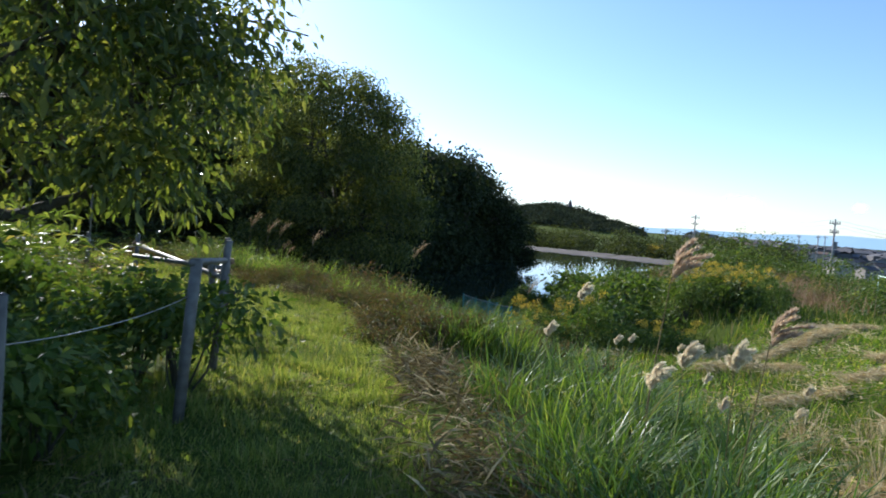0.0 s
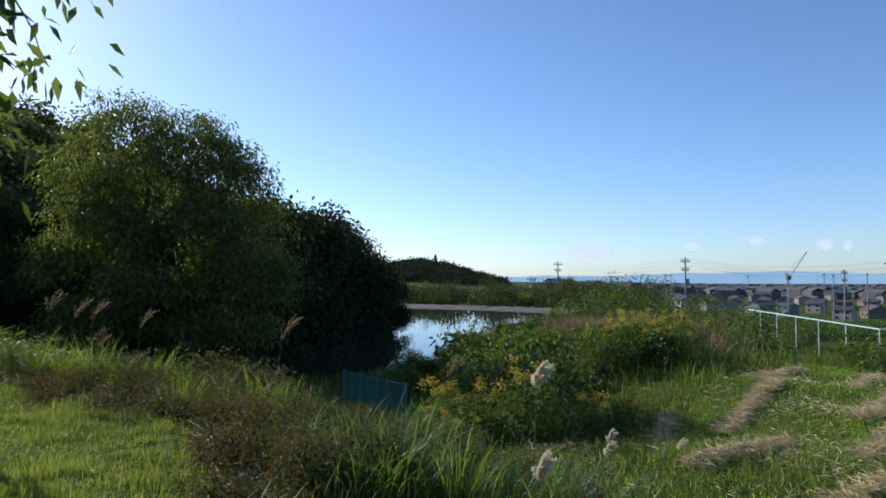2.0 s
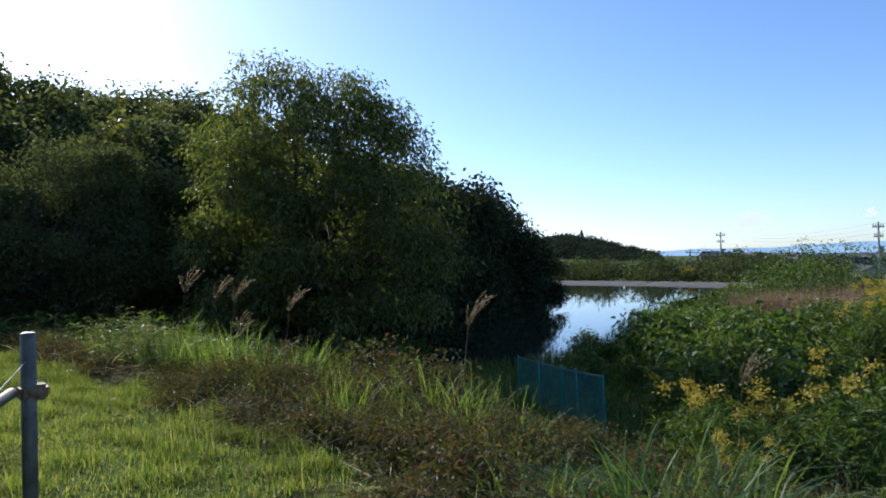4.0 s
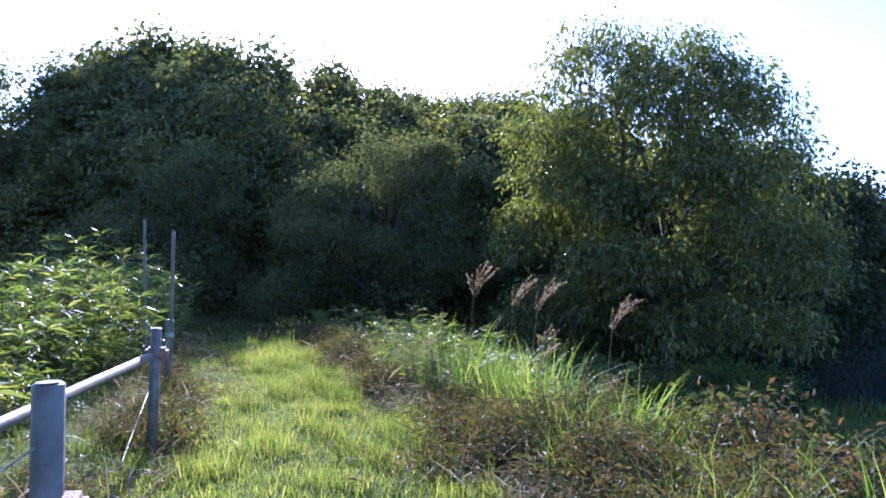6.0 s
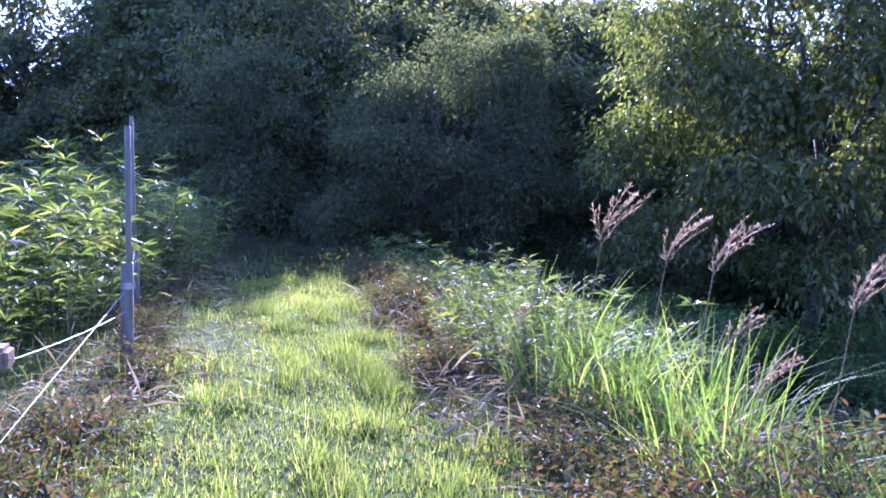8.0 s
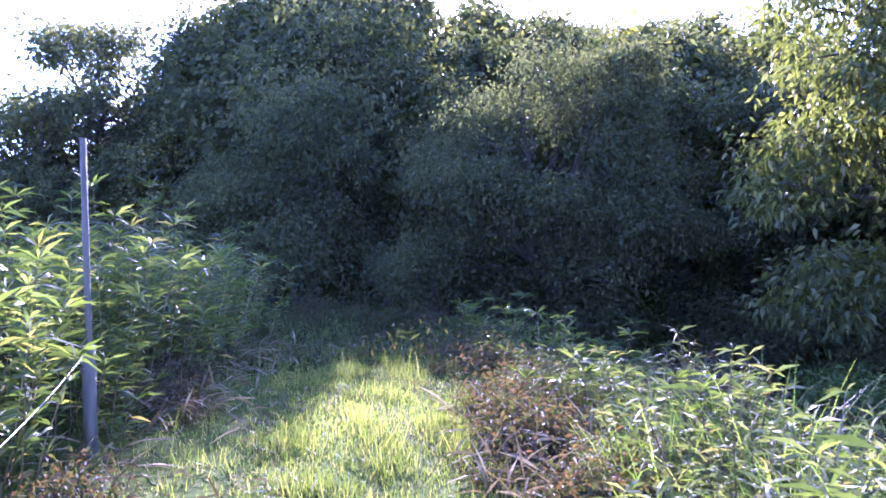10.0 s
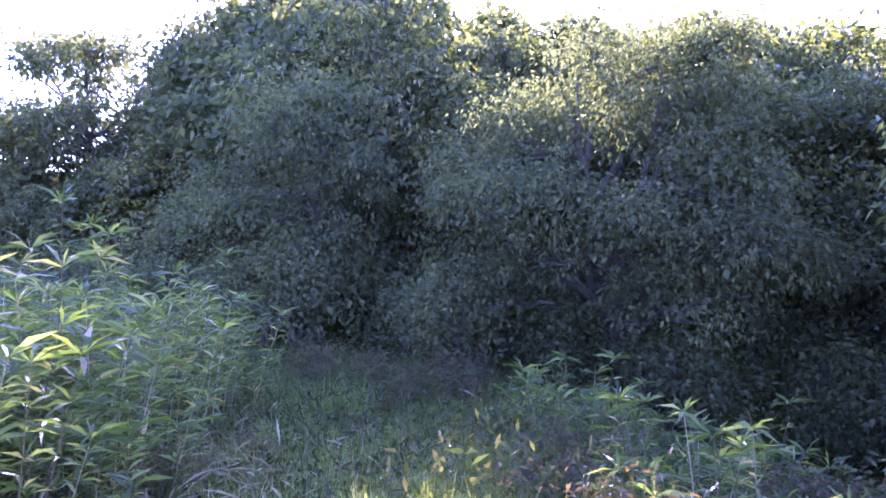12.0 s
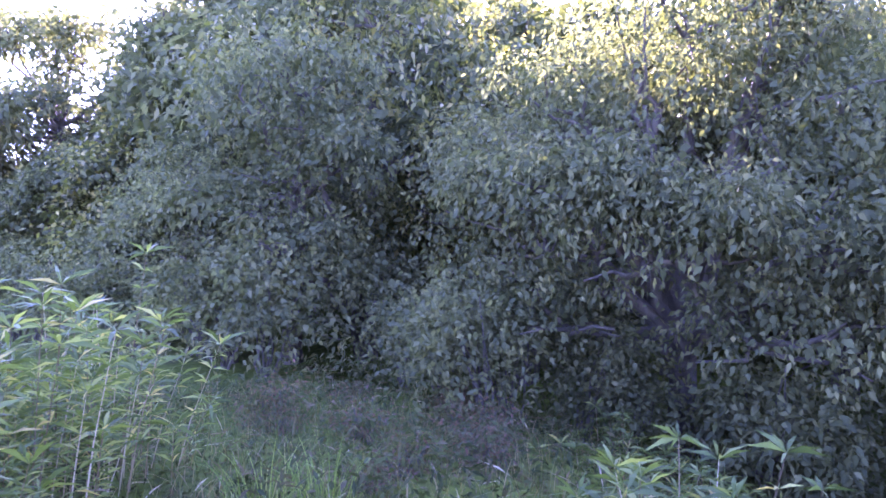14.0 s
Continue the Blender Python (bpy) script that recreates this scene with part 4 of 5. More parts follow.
        plant_tree("broadleaf_tree", wood, crown, Matrix.Translation((x, y, on_ground(x, y))) @ Matrix.Rotation(r2.uniform(0, 6.28), 4, "Z") @ Matrix.Diagonal((s * 1.1, s * 1.1, s * 1.1 * r2.uniform(0.9, 1.1), 1)), "evergreen tree overhanging the pond shore, unlit side's shade put into its leaf colour", "trees of the pond shore")
    for x, y, top in ((-23.0, 52.5, 13.8), (-20.2, 52.0, 13.5), (-17.5, 51.5, 13.2), (-14.7, 51.0, 12.2), (-11.8, 50.0, 10.6)):
        g = on_ground(x, y)
        s = max(top - g, 3.0) / 5.45
        plant_full("broadleaf_tree", coarse[int(r2.integers(3))], Matrix.Translation((x, y, g)) @ Matrix.Diagonal((s, s, s, 1)), label, "trees of the hillside wood")


def build_airy_trees():
    """Thin-crowned trees on the ridge: bare limbs with leaf tufts and the sky between them."""
    for seed, x, y, top, wide, tufts, lean in ((1, -35.5, 25.4, 10.3, 3.6, 95, -0.1), (2, -33.4, 22.0, 6.4, 2.6, 60, -0.5), (3, -32.2, 28.3, 10.7, 1.7, 34, 0.35)):
        global rng
        keep, rng = rng, np.random.default_rng(500 + seed)
        g = on_ground(x, y)
        h = top - g
        trunk = np.array([lean * h * 0.1, 0, h * 0.5])
        pieces, ends = [limb_array((0, 0, -0.5), trunk, 0.17, 0.11, 0.2)], []
        for j in range(max(8, tufts // 5)):
            a = 2.4 * j
            up = rng.uniform(0.35, 1.0)
            out = np.array([math.cos(a), math.sin(a), 0]) * wide * (0.35 + 0.65 * rng.random()) * math.sqrt(max(1 - (up - 0.45) ** 2 * 1.8, 0.1))
            tip = out + [lean * h * up * 0.4, 0, h * up]
            start = trunk * rng.uniform(0.6, 1.0)
            pieces.append(limb_array(start, tip, 0.09, 0.03, 0.3, 7))
            for _ in range(5):
                e = tip + rng.normal(size=3) * [0.6, 0.6, 0.4]
                e[2] = min(e[2], h)
                pieces.append(limb_array(start + (tip - start) * rng.uniform(0.5, 0.95), e, 0.025, 0.008, 0.12, 4))
                ends.append(e)
        root = empty("airy_tree", x, y, g)
        part("trunk", mesh_of("trunk", *joined(*pieces), M_BARK, True), root)
        part("crown", mesh_of("crown", *leaves_round(np.array(ends), 110, 0.36, 0.26, 0.13, 0.2), M_WOOD), root)
        tagged(root, "thin-crowned tree with sky between its leaf tufts on the ridge", "tree", "airy trees on the ridge")
        rng = keep


build_airy_trees()
build_woods()


def build_shade_tree():
    x, y = -4.05, 5.9
    lobes = [(0.0, 0.2, 3.7, 1.6, 1.5, 1.1), (0.9, 0.2, 3.0, 1.0, 1.2, 0.8), (0.4, -1.0, 2.5, 1.4, 1.3, 1.1), (0.1, -0.8, 1.8, 0.9, 1.1, 0.8), (1.0, 0.5, 2.75, 0.9, 0.9, 0.75), (-1.2, 0.6, 2.8, 1.6, 1.4, 1.4), (0.6, 0.0, 4.4, 1.5, 1.3, 0.7), (-0.4, -1.6, 3.4, 1.5, 1.3, 1.2), (1.6, 0.4, 2.35, 0.75, 0.75, 0.75), (1.3, 0.2, 1.6, 0.55, 0.6, 0.5)]
    wood, crown = tree_meshes("shade_tree", lobes, 2.2, 0.13, 820, 14, 0.2, 0.12, 0.05, M_SHADE, 0.6, 0.25, 0.3)
    root = plant_tree("leafy_tree", wood, crown, Matrix.Translation((x, y, on_ground(x, y))), "leafy tree leaning over the fence, its branches overhead")
    # the bough that reaches out over the path
    a = np.array((0.5, 0.3, 3.4))
    pieces, clumps = [], []
    for b in ((2.55, 1.15, 3.15), (2.25, 1.1, 3.0), (2.5, 0.8, 3.6), (2.4, 0.3, 3.95), (1.9, 1.2, 3.7), (1.7, 0.3, 3.3), (2.1, -0.2, 3.6), (2.3, 0.5, 3.75)):
        b = np.array(b)
        pieces.append(limb_array(a, b, 0.03, 0.008, 0.12, 7))
        for f in np.linspace(0.35, 1, 9):
            c = a + (b - a) * f
            e = c + rng.normal(size=3) * [0.22, 0.22, 0.14]
            pieces.append(limb_array(c, e, 0.006, 0.003, 0.02, 3))
            clumps.append(e)
    part("bough", mesh_of("bough", *joined(*pieces), M_BARK, True), root)
    part("bough_leaves", mesh_of("bough_leaves", *leaves_round(np.array(clumps), 16, 0.12, 0.11, 0.05, 0.9, 0.2), M_SHADE), root, "hanging dark leaves on thin twigs")


build_shade_tree()


# ---- shrubs, bamboo grass, weeds ----
def sasa_mesh(seed, culms, tall, rad, mat=None, whorls=(1.0, 0.86, 0.72, 0.58, 0.42), size=1.0):
    global rng
    keep, rng = rng, np.random.default_rng(seed)
    pieces_v, stems = [], []
    for _ in range(culms):
        a, r = rng.uniform(0, 6.28), rad * math.sqrt(rng.random())
        base = np.array([r * math.cos(a), r * math.sin(a), -0.1])
        h = tall * (0.38 + 0.62 * rng.random() ** 1.4) * (1 - 0.25 * (r / rad) ** 2) * (1.25 if rng.random() < 0.14 else 1.0)
        lean = np.array([math.cos(a), math.sin(a), 0]) * rng.uniform(0.05, 0.4) * h * r / rad + rng.normal(size=3) * [0.06, 0.06, 0]
        tip = base + lean + [0, 0, h]
        stems.append(tube_array([base, (base + tip) / 2 - lean * 0.1, tip], [0.006, 0.005, 0.002], 3))
        for f in whorls:
            c = base + (tip - base) * f
            n = 10 if f == 1 and mat is None else 6
            th = rng.uniform(0, 6.28) + np.arange(n) * 6.28 / n + rng.normal(size=n) * 0.25
            way = unit(np.stack([np.cos(th), np.sin(th), rng.uniform(-0.1, 1.15, n) if mat is None else rng.uniform(-0.2, 0.9, n)], 1))
            ln = rng.uniform(0.1, 0.19, n) * size * (1.5 if f == 1 else 1.0)
            pieces_v.append(leaf_array(np.repeat(c[None], n, 0), way, ln, ln * 0.125, 0.22))
    me = mesh_of("bamboo_leaves", *joined(*pieces_v), mat or M_SASA), mesh_of("bamboo_culms", *joined(*stems), M_DRY)
    rng = keep
    return me


def scatter(name, meshes, x, y, s, label, category, group, turn, sink=0.05, parts=("foliage", "stem"), tilt=0.0):
    for i in range(len(x)):
        root = empty(name)
        pair = meshes[i % len(meshes)]
        root.matrix_basis = Matrix.Translation((x[i], y[i], on_ground(x[i], y[i]) - sink)) @ Matrix.Rotation(turn[i], 4, "Z") @ Matrix.Diagonal((s[i], s[i], s[i], 1))
        for nm, me in zip(parts, pair):
            ob = part(nm, me, root)
            if name != "pampas_grass" or nm == "leaf_tuft":
                tagged(ob, kind="stuff")
        tagged(root, label, category, group)


def shrub_mesh(seed, rad, tall, clumps, each, ln, wd, mat, stem=True):
    global rng
    keep, rng = rng, np.random.default_rng(seed)
    lobes = [(rng.uniform(-0.5, 0.5) * rad, rng.uniform(-0.5, 0.5) * rad, tall * rng.uniform(0.3, 0.7), rad * 0.6, rad * 0.6, tall * 0.4) for _ in range(5)]
    pts = crown_points(lobes, clumps // 5, 0.1, 0.4)
    me = mesh_of("shrub_leaves", *leaves_round(pts, each, 0.09, ln, wd, 0.2), mat)
    st = [limb_array((0, 0, -0.1), (l[0], l[1], l[2] + l[5] * 0.6), 0.014, 0.004, 0.05, 4) for l in lobes for _ in range(2)]
    sm = mesh_of("shrub_stems", *joined(*st), M_BARK)
    rng = keep
    return me, sm


def clump_mesh(seed, n, tall, width, rad, spread, mat, segs=5):
    global rng
    keep, rng = rng, np.random.default_rng(seed)
    a, r = rng.uniform(0, 6.28, n), rad * np.sqrt(rng.random(n))
    base = np.stack([r * np.cos(a), r * np.sin(a), np.full(n, -0.03)], 1)
    b = a + rng.normal(size=n) * 0.7
    ln = np.minimum(np.abs(rng.normal(size=n)) * spread + 0.12, 0.9)
    me = mesh_of("grass_blades", *blade_array(base, tall * rng.uniform(0.45, 1.1, n), width * rng.uniform(0.6, 1.2, n), np.stack([np.cos(b) * ln, np.sin(b) * ln], 1), segs, 2.0), mat)
    m = max(n // 7, 6)
    base, b, ln = base[:m], b[:m] + 0.6, np.minimum(ln[:m] * 0.9, 0.45)
    dry = mesh_of("dry_blades", *blade_array(base, tall * rng.uniform(0.3, 0.7, m), width * 0.7, np.stack([np.cos(b) * ln, np.sin(b) * ln], 1), 3, 2.0), M_DRY)
    rng = keep
    return me, dry


def build_undergrowth():
    r2 = np.random.default_rng(21)
    sasa = [sasa_mesh(100 + k, 40, t, 0.75) for k, t in enumerate((1.55, 1.35, 1.2))]
    tall_sasa = [sasa_mesh(110 + k, 46, t, 0.85, None, (1.0, 0.92, 0.84, 0.75, 0.65, 0.54, 0.42)) for k, t in enumerate((1.95, 1.7))]
    pale = [sasa_mesh(120 + k, 44, t, 0.42, M_PALEWEED, (1.0, 0.93, 0.86, 0.79, 0.71, 0.62, 0.52, 0.4), 0.45) for k, t in enumerate((0.8, 0.65, 0.9))]
    low_sasa = [sasa_mesh(130 + k, 20, t, 0.5, None, (1.0, 0.8, 0.6, 0.4), 0.78) for k, t in enumerate((0.75, 0.62, 0.52))]
    x, y = along(18, 18.6, 21.4, 1.3, 2.2)
    scatter("leafy_weed", pale, x, y, r2.uniform(0.5, 1.2, 18) * (0.75 + 0.3 * np.sin(x * 2.7 + y)), "pale leafy weed standing on the path's lit edge", "weeds", "leafy weeds on the lit edge", r2.uniform(0, 6.28, 18))
    x, y = along(60, 11.0, 23.8, 0.85, 1.6)
    low_weeds = [shrub_mesh(236 + k, 0.5, 0.4, 80, 12, 0.06, 0.02, M_WEED) for k in range(2)]
    scatter("weed_mound", low_weeds, x, y, r2.uniform(0.35, 0.85, 60), "low reddish brown weeds fringing the mown strip", "weeds", "weeds fringing the path", r2.uniform(0, 6.28, 60))
    x, y = along(26, 13.5, 24.5, -1.5, -0.8)
    scatter("weed_mound", low_weeds, x, y, r2.uniform(0.35, 0.75, 26), "low reddish brown weeds under the pipe fence", "weeds", "weeds under the fence", r2.uniform(0, 6.28, 26))
    x, y = along(8, 15.0, 19.0, 1.4, 2.2)
    scatter("leafy_weed", pale, x, y, r2.uniform(0.5, 0.95, 8), "pale leafy weed standing on the path's lit edge", "weeds", "leafy weeds on the lit edge", r2.uniform(0, 6.28, 8))
    x, y = along(5, 11.0, 15.0, 1.7, 4.0)
    scatter("leafy_weed", pale, x, y, r2.uniform(0.35, 0.5, 5), "pale leafy weed standing on the slope", "weeds", "leafy weeds on the slope", r2.uniform(0, 6.28, 5))
    # along the fence, out of the shade tree's reach
    x, y = along(26, 14.0, 23.0, -3.1, -1.9)
    scatter("bamboo_grass_bush", sasa, x, y, r2.uniform(0.7, 0.95, 26), "bright green bamboo-grass thicket behind the pipe fence", "bamboo grass", "bamboo grass along the path", r2.uniform(0, 6.28, 26))
    x, y = along(12, 12.5, 26.0, -4.6, -2.8)
    scatter("bamboo_grass_bush", sasa, x, y, r2.uniform(0.95, 1.2, 12), "bright green bamboo-grass thicket behind the pipe fence", "bamboo grass", "bamboo grass along the path", r2.uniform(0, 6.28, 12))
    x, y = along(10, 22.0, 26.0, 1.7, 3.8)
    scatter("bamboo_grass_bush", low_sasa, x, y, r2.uniform(0.8, 1.2, 10), "low bamboo grass at the wood's shaded edge", "bamboo grass", "bamboo grass at the wood", r2.uniform(0, 6.28, 10))
    x, y = along(15, 18.2, 22.3, 1.5, 2.7)
    scatter("bamboo_grass_bush", low_sasa, x, y, r2.uniform(0.75, 1.05, 15), "bamboo grass mixed with weeds on the path's lit edge", "bamboo grass", "bamboo grass on the lit edge", r2.uniform(0, 6.28, 15))
    shrubs = [shrub_mesh(200 + k, 0.75, 1.15, 96, 11, 0.115, 0.052, M_SHRUB) for k in range(3)]
    x, y = np.array([-1.9, -2.1, -2.0, -2.25, -1.85, -2.5, -2.6, -2.7, -2.35]), np.array([2.1, 2.8, 3.5, 4.2, 4.9, 3.1, 4.6, 5.6, 5.4])
    scatter("shrub", shrubs, x, y, r2.uniform(0.65, 0.85, 9), "dark shaded shrub crowding the fence", "shrub", "shrubs along the fence", r2.uniform(0, 6.28, 9))
    x, y = along(17, 3.0, 11.5, -3.6, -2.3)
    scatter("shrub", shrubs, x, y, r2.uniform(0.8, 1.25, 17), "dark shaded shrub crowding the fence", "shrub", "shrubs along the fence", r2.uniform(0, 6.28, 17))
    # mound of shrubs between the pond and the field
    px, py = r2.uniform(0, 1, 34), r2.uniform(0, 1, 34)
    x, y = 3.2 + 9.5 * px + 1.2 * py, 12.6 + 11.5 * px + 5.0 * py - 1.0
    scatter("shrub", shrubs, x, y, r2.uniform(0.6, 1.0, 34), "broad-leaved green shrub on the bank between pond and field", "shrub", "shrubs on the pond bank", r2.uniform(0, 6.28, 34))
    x, y = r2.uniform(1.8, 7, 9), r2.uniform(20, 27, 9)
    scatter("shrub", shrubs, x, y, r2.uniform(0.6, 0.9, 9), "broad-leaved green shrub at the water's edge", "shrub", "shrubs on the pond bank", r2.uniform(0, 6.28, 9))
    # low thicket under the big tree and on the slope
    weeds = [shrub_mesh(230 + k, 0.7, 0.7, 120, 12, 0.075, 0.022, M_WEED) for k in range(3)]
    x, y = along(12, 26.5, 29.5, -0.6, 1.6)
    scatter("weed_mound", low_weeds, x, y, r2.uniform(0.6, 1.0, 12), "brown dried weeds where the path meets the wood", "weeds", "weeds at the wood", r2.uniform(0, 6.28, 12))
    x, y = along(54, 10.5, 17.0, 1.3, 3.4)
    scatter("weed_mound", weeds, x, y, np.where(y < 11.5, 0.6, 0.8) * r2.uniform(0.6, 1.0, 54), "tangle of greyish green and reddish weeds beside the path", "weeds", "weeds beside the path", r2.uniform(0, 6.28, 54))
    x, y = along(62, 10.0, 24.0, 2.6, 6.5)
    keep = (x < -0.5) & (y > 9.5)
    x, y = x[keep], y[keep]
    scatter("weed_mound", weeds, x, y, r2.uniform(0.7, 1.1, len(x)), "tangle of greyish green and reddish weeds on the slope", "weeds", "weeds on the slope", r2.uniform(0, 6.28, len(x)))
    x, y = r2.uniform(-9, -1, 22) * 0.7 - 0.3, r2.uniform(18.5, 21.5, 22)
    scatter("shrub", [shrub_mesh(206 + n, 0.75, 1.1, 200, 14, 0.062, 0.03, M_SHRUB) for n in range(2)], x, y, r2.uniform(0.7, 1.1, 22), "shaded shrub below the big tree", "shrub", "shrubs below the trees", r2.uniform(0, 6.28, 22))
    q = EDGE[2:6]
    f = np.linspace(0, 2.999, 30)
    k = f.astype(int)
    q = q[k] + (q[k + 1] - q[k]) * (f - k)[:, None] + r2.uniform(-0.7, 0.7, (30, 2)) + [0.3, -0.9]
    scatter("shrub", [(shrub_mesh(250 + n, 0.8, 1.2, 190, 14, 0.064, 0.034, M_WOOD)) for n in range(2)], q[:, 0], q[:, 1], r2.uniform(1.1, 1.7, 30), "dark shrub at the foot of the wood", "shrub", "shrubs at the foot of the wood", r2.uniform(0, 6.28, 30))
    x, y = np.array([-9.3, -9.8, -10.3, -8.8, -10.0, -10.9, -11.5, -12.0, -12.5, -13.0, -11.3, -12.7, -13.2]), np.array([13.8, 14.3, 14.8, 13.2, 13.8, 15.1, 15.7, 15.3, 16.5, 16.0, 14.6, 16.6, 17.2])
    scatter("bamboo_grass_bush", tall_sasa, x, y, np.array([0.85, 0.85, 0.9, 0.8, 0.95, 0.95, 0.85, 1.0, 0.8, 1.0, 1.05, 1.0, 1.0]), "tall bright bamboo-grass thicket beside the path", "bamboo grass", "bamboo grass along the path", r2.uniform(0, 6.28, 13))
    x, y = along(16, 24.5, 28.0, 2.0, 4.4)
    scatter("bamboo_grass_bush", low_sasa, x, y, r2.uniform(0.7, 1.0, 16), "low bamboo grass at the wood's shaded edge", "bamboo grass", "bamboo grass at the wood", r2.uniform(0, 6.28, 16))
    x, y = np.r_[r2.uniform(4, 15, 26), r2.uniform(9, 20, 16)], np.zeros(42)
    y[:26] = 20 + (x[:26] - 4) * 1.45 + r2.uniform(-2, 3.0, 26)
    y[26:] = 30 + (x[26:] - 9) * 1.5 + r2.uniform(0, 7, 16)
    clear = (np.hypot(x - 13.2, y - 33.4) > 2.0) & (np.hypot(x - 11.6, y - 29.3) > 1.5)
    x, y = x[clear], y[clear]
    scatter("shrub", shrubs, x, y, r2.uniform(0.9, 1.5, len(x)), "broad-leaved green shrub on the pond bank", "shrub", "shrubs on the pond bank", r2.uniform(0, 6.28, len(x)))
    clumps = [clump_mesh(300 + k, 80, t, 0.013, 0.34, 0.5, M_TALL) for k, t in enumerate((0.85, 0.7, 1.0))]
    lush = [clump_mesh(340 + k, 110, 0.75, 0.022, 0.4, 0.75, M_LUSH) for k in range(3)]
    x, y = along(52, 4.3, 12.5, 1.55, 3.4)
    scatter("lush_grass_clump", lush, x, y, r2.uniform(0.55, 0.95, 52), "lush dark green bent grass clump", "grass clump", "lush grass beside the path", r2.uniform(0, 6.28, 52), parts=("blade_tuft", "dry_tuft"))
    for n, s0, s1, d0, d1, a, b in ((14, 7.0, 11.5, 1.5, 3.0, 0.5, 0.85), (12, 11.0, 15.0, 1.5, 3.0, 0.45, 0.75), (6, 18.6, 21.2, 1.6, 2.4, 0.5, 0.75), (30, 14.6, 19.6, 1.45, 2.3, 0.5, 0.95), (7, 15.6, 17.8, 1.7, 2.5, 0.75, 1.0), (4, 18.5, 21.5, 2.0, 2.8, 0.45, 0.65), (4, 12.5, 16.5, 2.2, 3.2, 0.7, 0.95), (4, 18.5, 20.8, 1.4, 2.0, 0.4, 0.6), (8, 12, 23, -1.5, -1.0, 0.25, 0.45)):
        x, y = along(n, s0, s1, d0, d1)
        scatter("tall_grass_clump", clumps, x, y, r2.uniform(a, b, n), "tall arching green grass clump", "grass clump", "tall grass beside the path", r2.uniform(0, 6.28, n), parts=("blade_tuft", "dry_tuft"))
    x, y = np.array([-11.55, -11.25, -11.0, -10.75, -10.5, -11.3, -10.2]), np.array([17.85, 17.5, 16.9, 16.5, 16.2, 18.1, 16.0])
    scatter("tall_grass_clump", clumps, x, y, np.array([0.7, 0.5, 0.4, 0.35, 0.3, 0.6, 0.3]), "green grass tuft on the bank at the path's end", "grass clump", "grass tufts at the path's end", r2.uniform(0, 6.28, 7), parts=("blade_tuft", "dry_tuft"))
    dry = [clump_mesh(320 + k, 70, 0.55, 0.008, 0.16, 0.5, M_STRAW) for k in range(2)]
    x, y = np.array([3.1, 3.5, 3.9, 4.3, 4.7, 3.3, 4.1, 5.2, 5.8, 6.4]), np.array([4.7, 5.2, 4.9, 5.5, 5.9, 5.9, 6.3, 6.8, 6.2, 7.9])
    scatter("dry_grass_clump", dry, x, y, r2.uniform(0.7, 1.1, 10), "dry tan grass tussock on the field", "grass clump", "dry tussocks on the field", r2.uniform(0, 6.28, 10), parts=("blade_tuft", "dry_tuft"))
    gold = []
    for k in range(2):
        (lv, sm), pts = shrub_mesh(260 + k, 0.6, 0.9, 110, 12, 0.09, 0.02, M_SHRUB), np.random.default_rng(270 + k).uniform(-0.5, 0.5, (16, 3)) * [1, 1, 0.3] + [0, 0, 0.95]
        gold.append((lv, sm, mesh_of("flower_heads", *leaves_round(pts[:7], 60, 0.034, 0.034, 0.02, -0.6), M_GOLD)))
    x, y = np.r_[r2.uniform(1.5, 3.4, 10), 3.0, 3.6, 3.3], r2.uniform(0, 1, 13)
    y = 10.0 + 1.4 * (x - 1.5) + 1.6 * y + np.r_[np.zeros(10), 2.4, 2.0, 1.2]
    scatter("goldenrod", gold, x, y, r2.uniform(0.7, 1.0, 13), "goldenrod with yellow flower heads beside the net", "goldenrod", "goldenrod on the bank", r2.uniform(0, 6.28, 13), parts=("foliage", "stem", "flower_spray"))
    x, y = np.array([3.3, 3.9, 4.4, 4.0, 4.8, 3.7]), np.array([16.6, 17.3, 16.4, 15.6, 17.6, 18.4])
    scatter("shrub", shrubs, x, y, r2.uniform(1.15, 1.4, 6), "broad-leaved green shrub above the net on the bank", "shrub", "shrubs on the pond bank", r2.uniform(0, 6.28, 6))
    x, y = np.r_[r2.uniform(2.2, 9.0, 17), 1.2, 1.5], np.r_[np.zeros(17), 9.6, 10.2]
    y[:17] = 11.2 + (x[:17] - 3.0) * 1.15 + r2.uniform(-0.8, 2.0, 17)
    scatter("goldenrod", gold, x, y, np.r_[r2.uniform(0.7, 1.2, 17), 0.5, 0.45], "goldenrod with yellow flower heads on the bank", "goldenrod", "goldenrod on the bank", r2.uniform(0, 6.28, 19), parts=("foliage", "stem", "flower_spray"))


build_undergrowth()


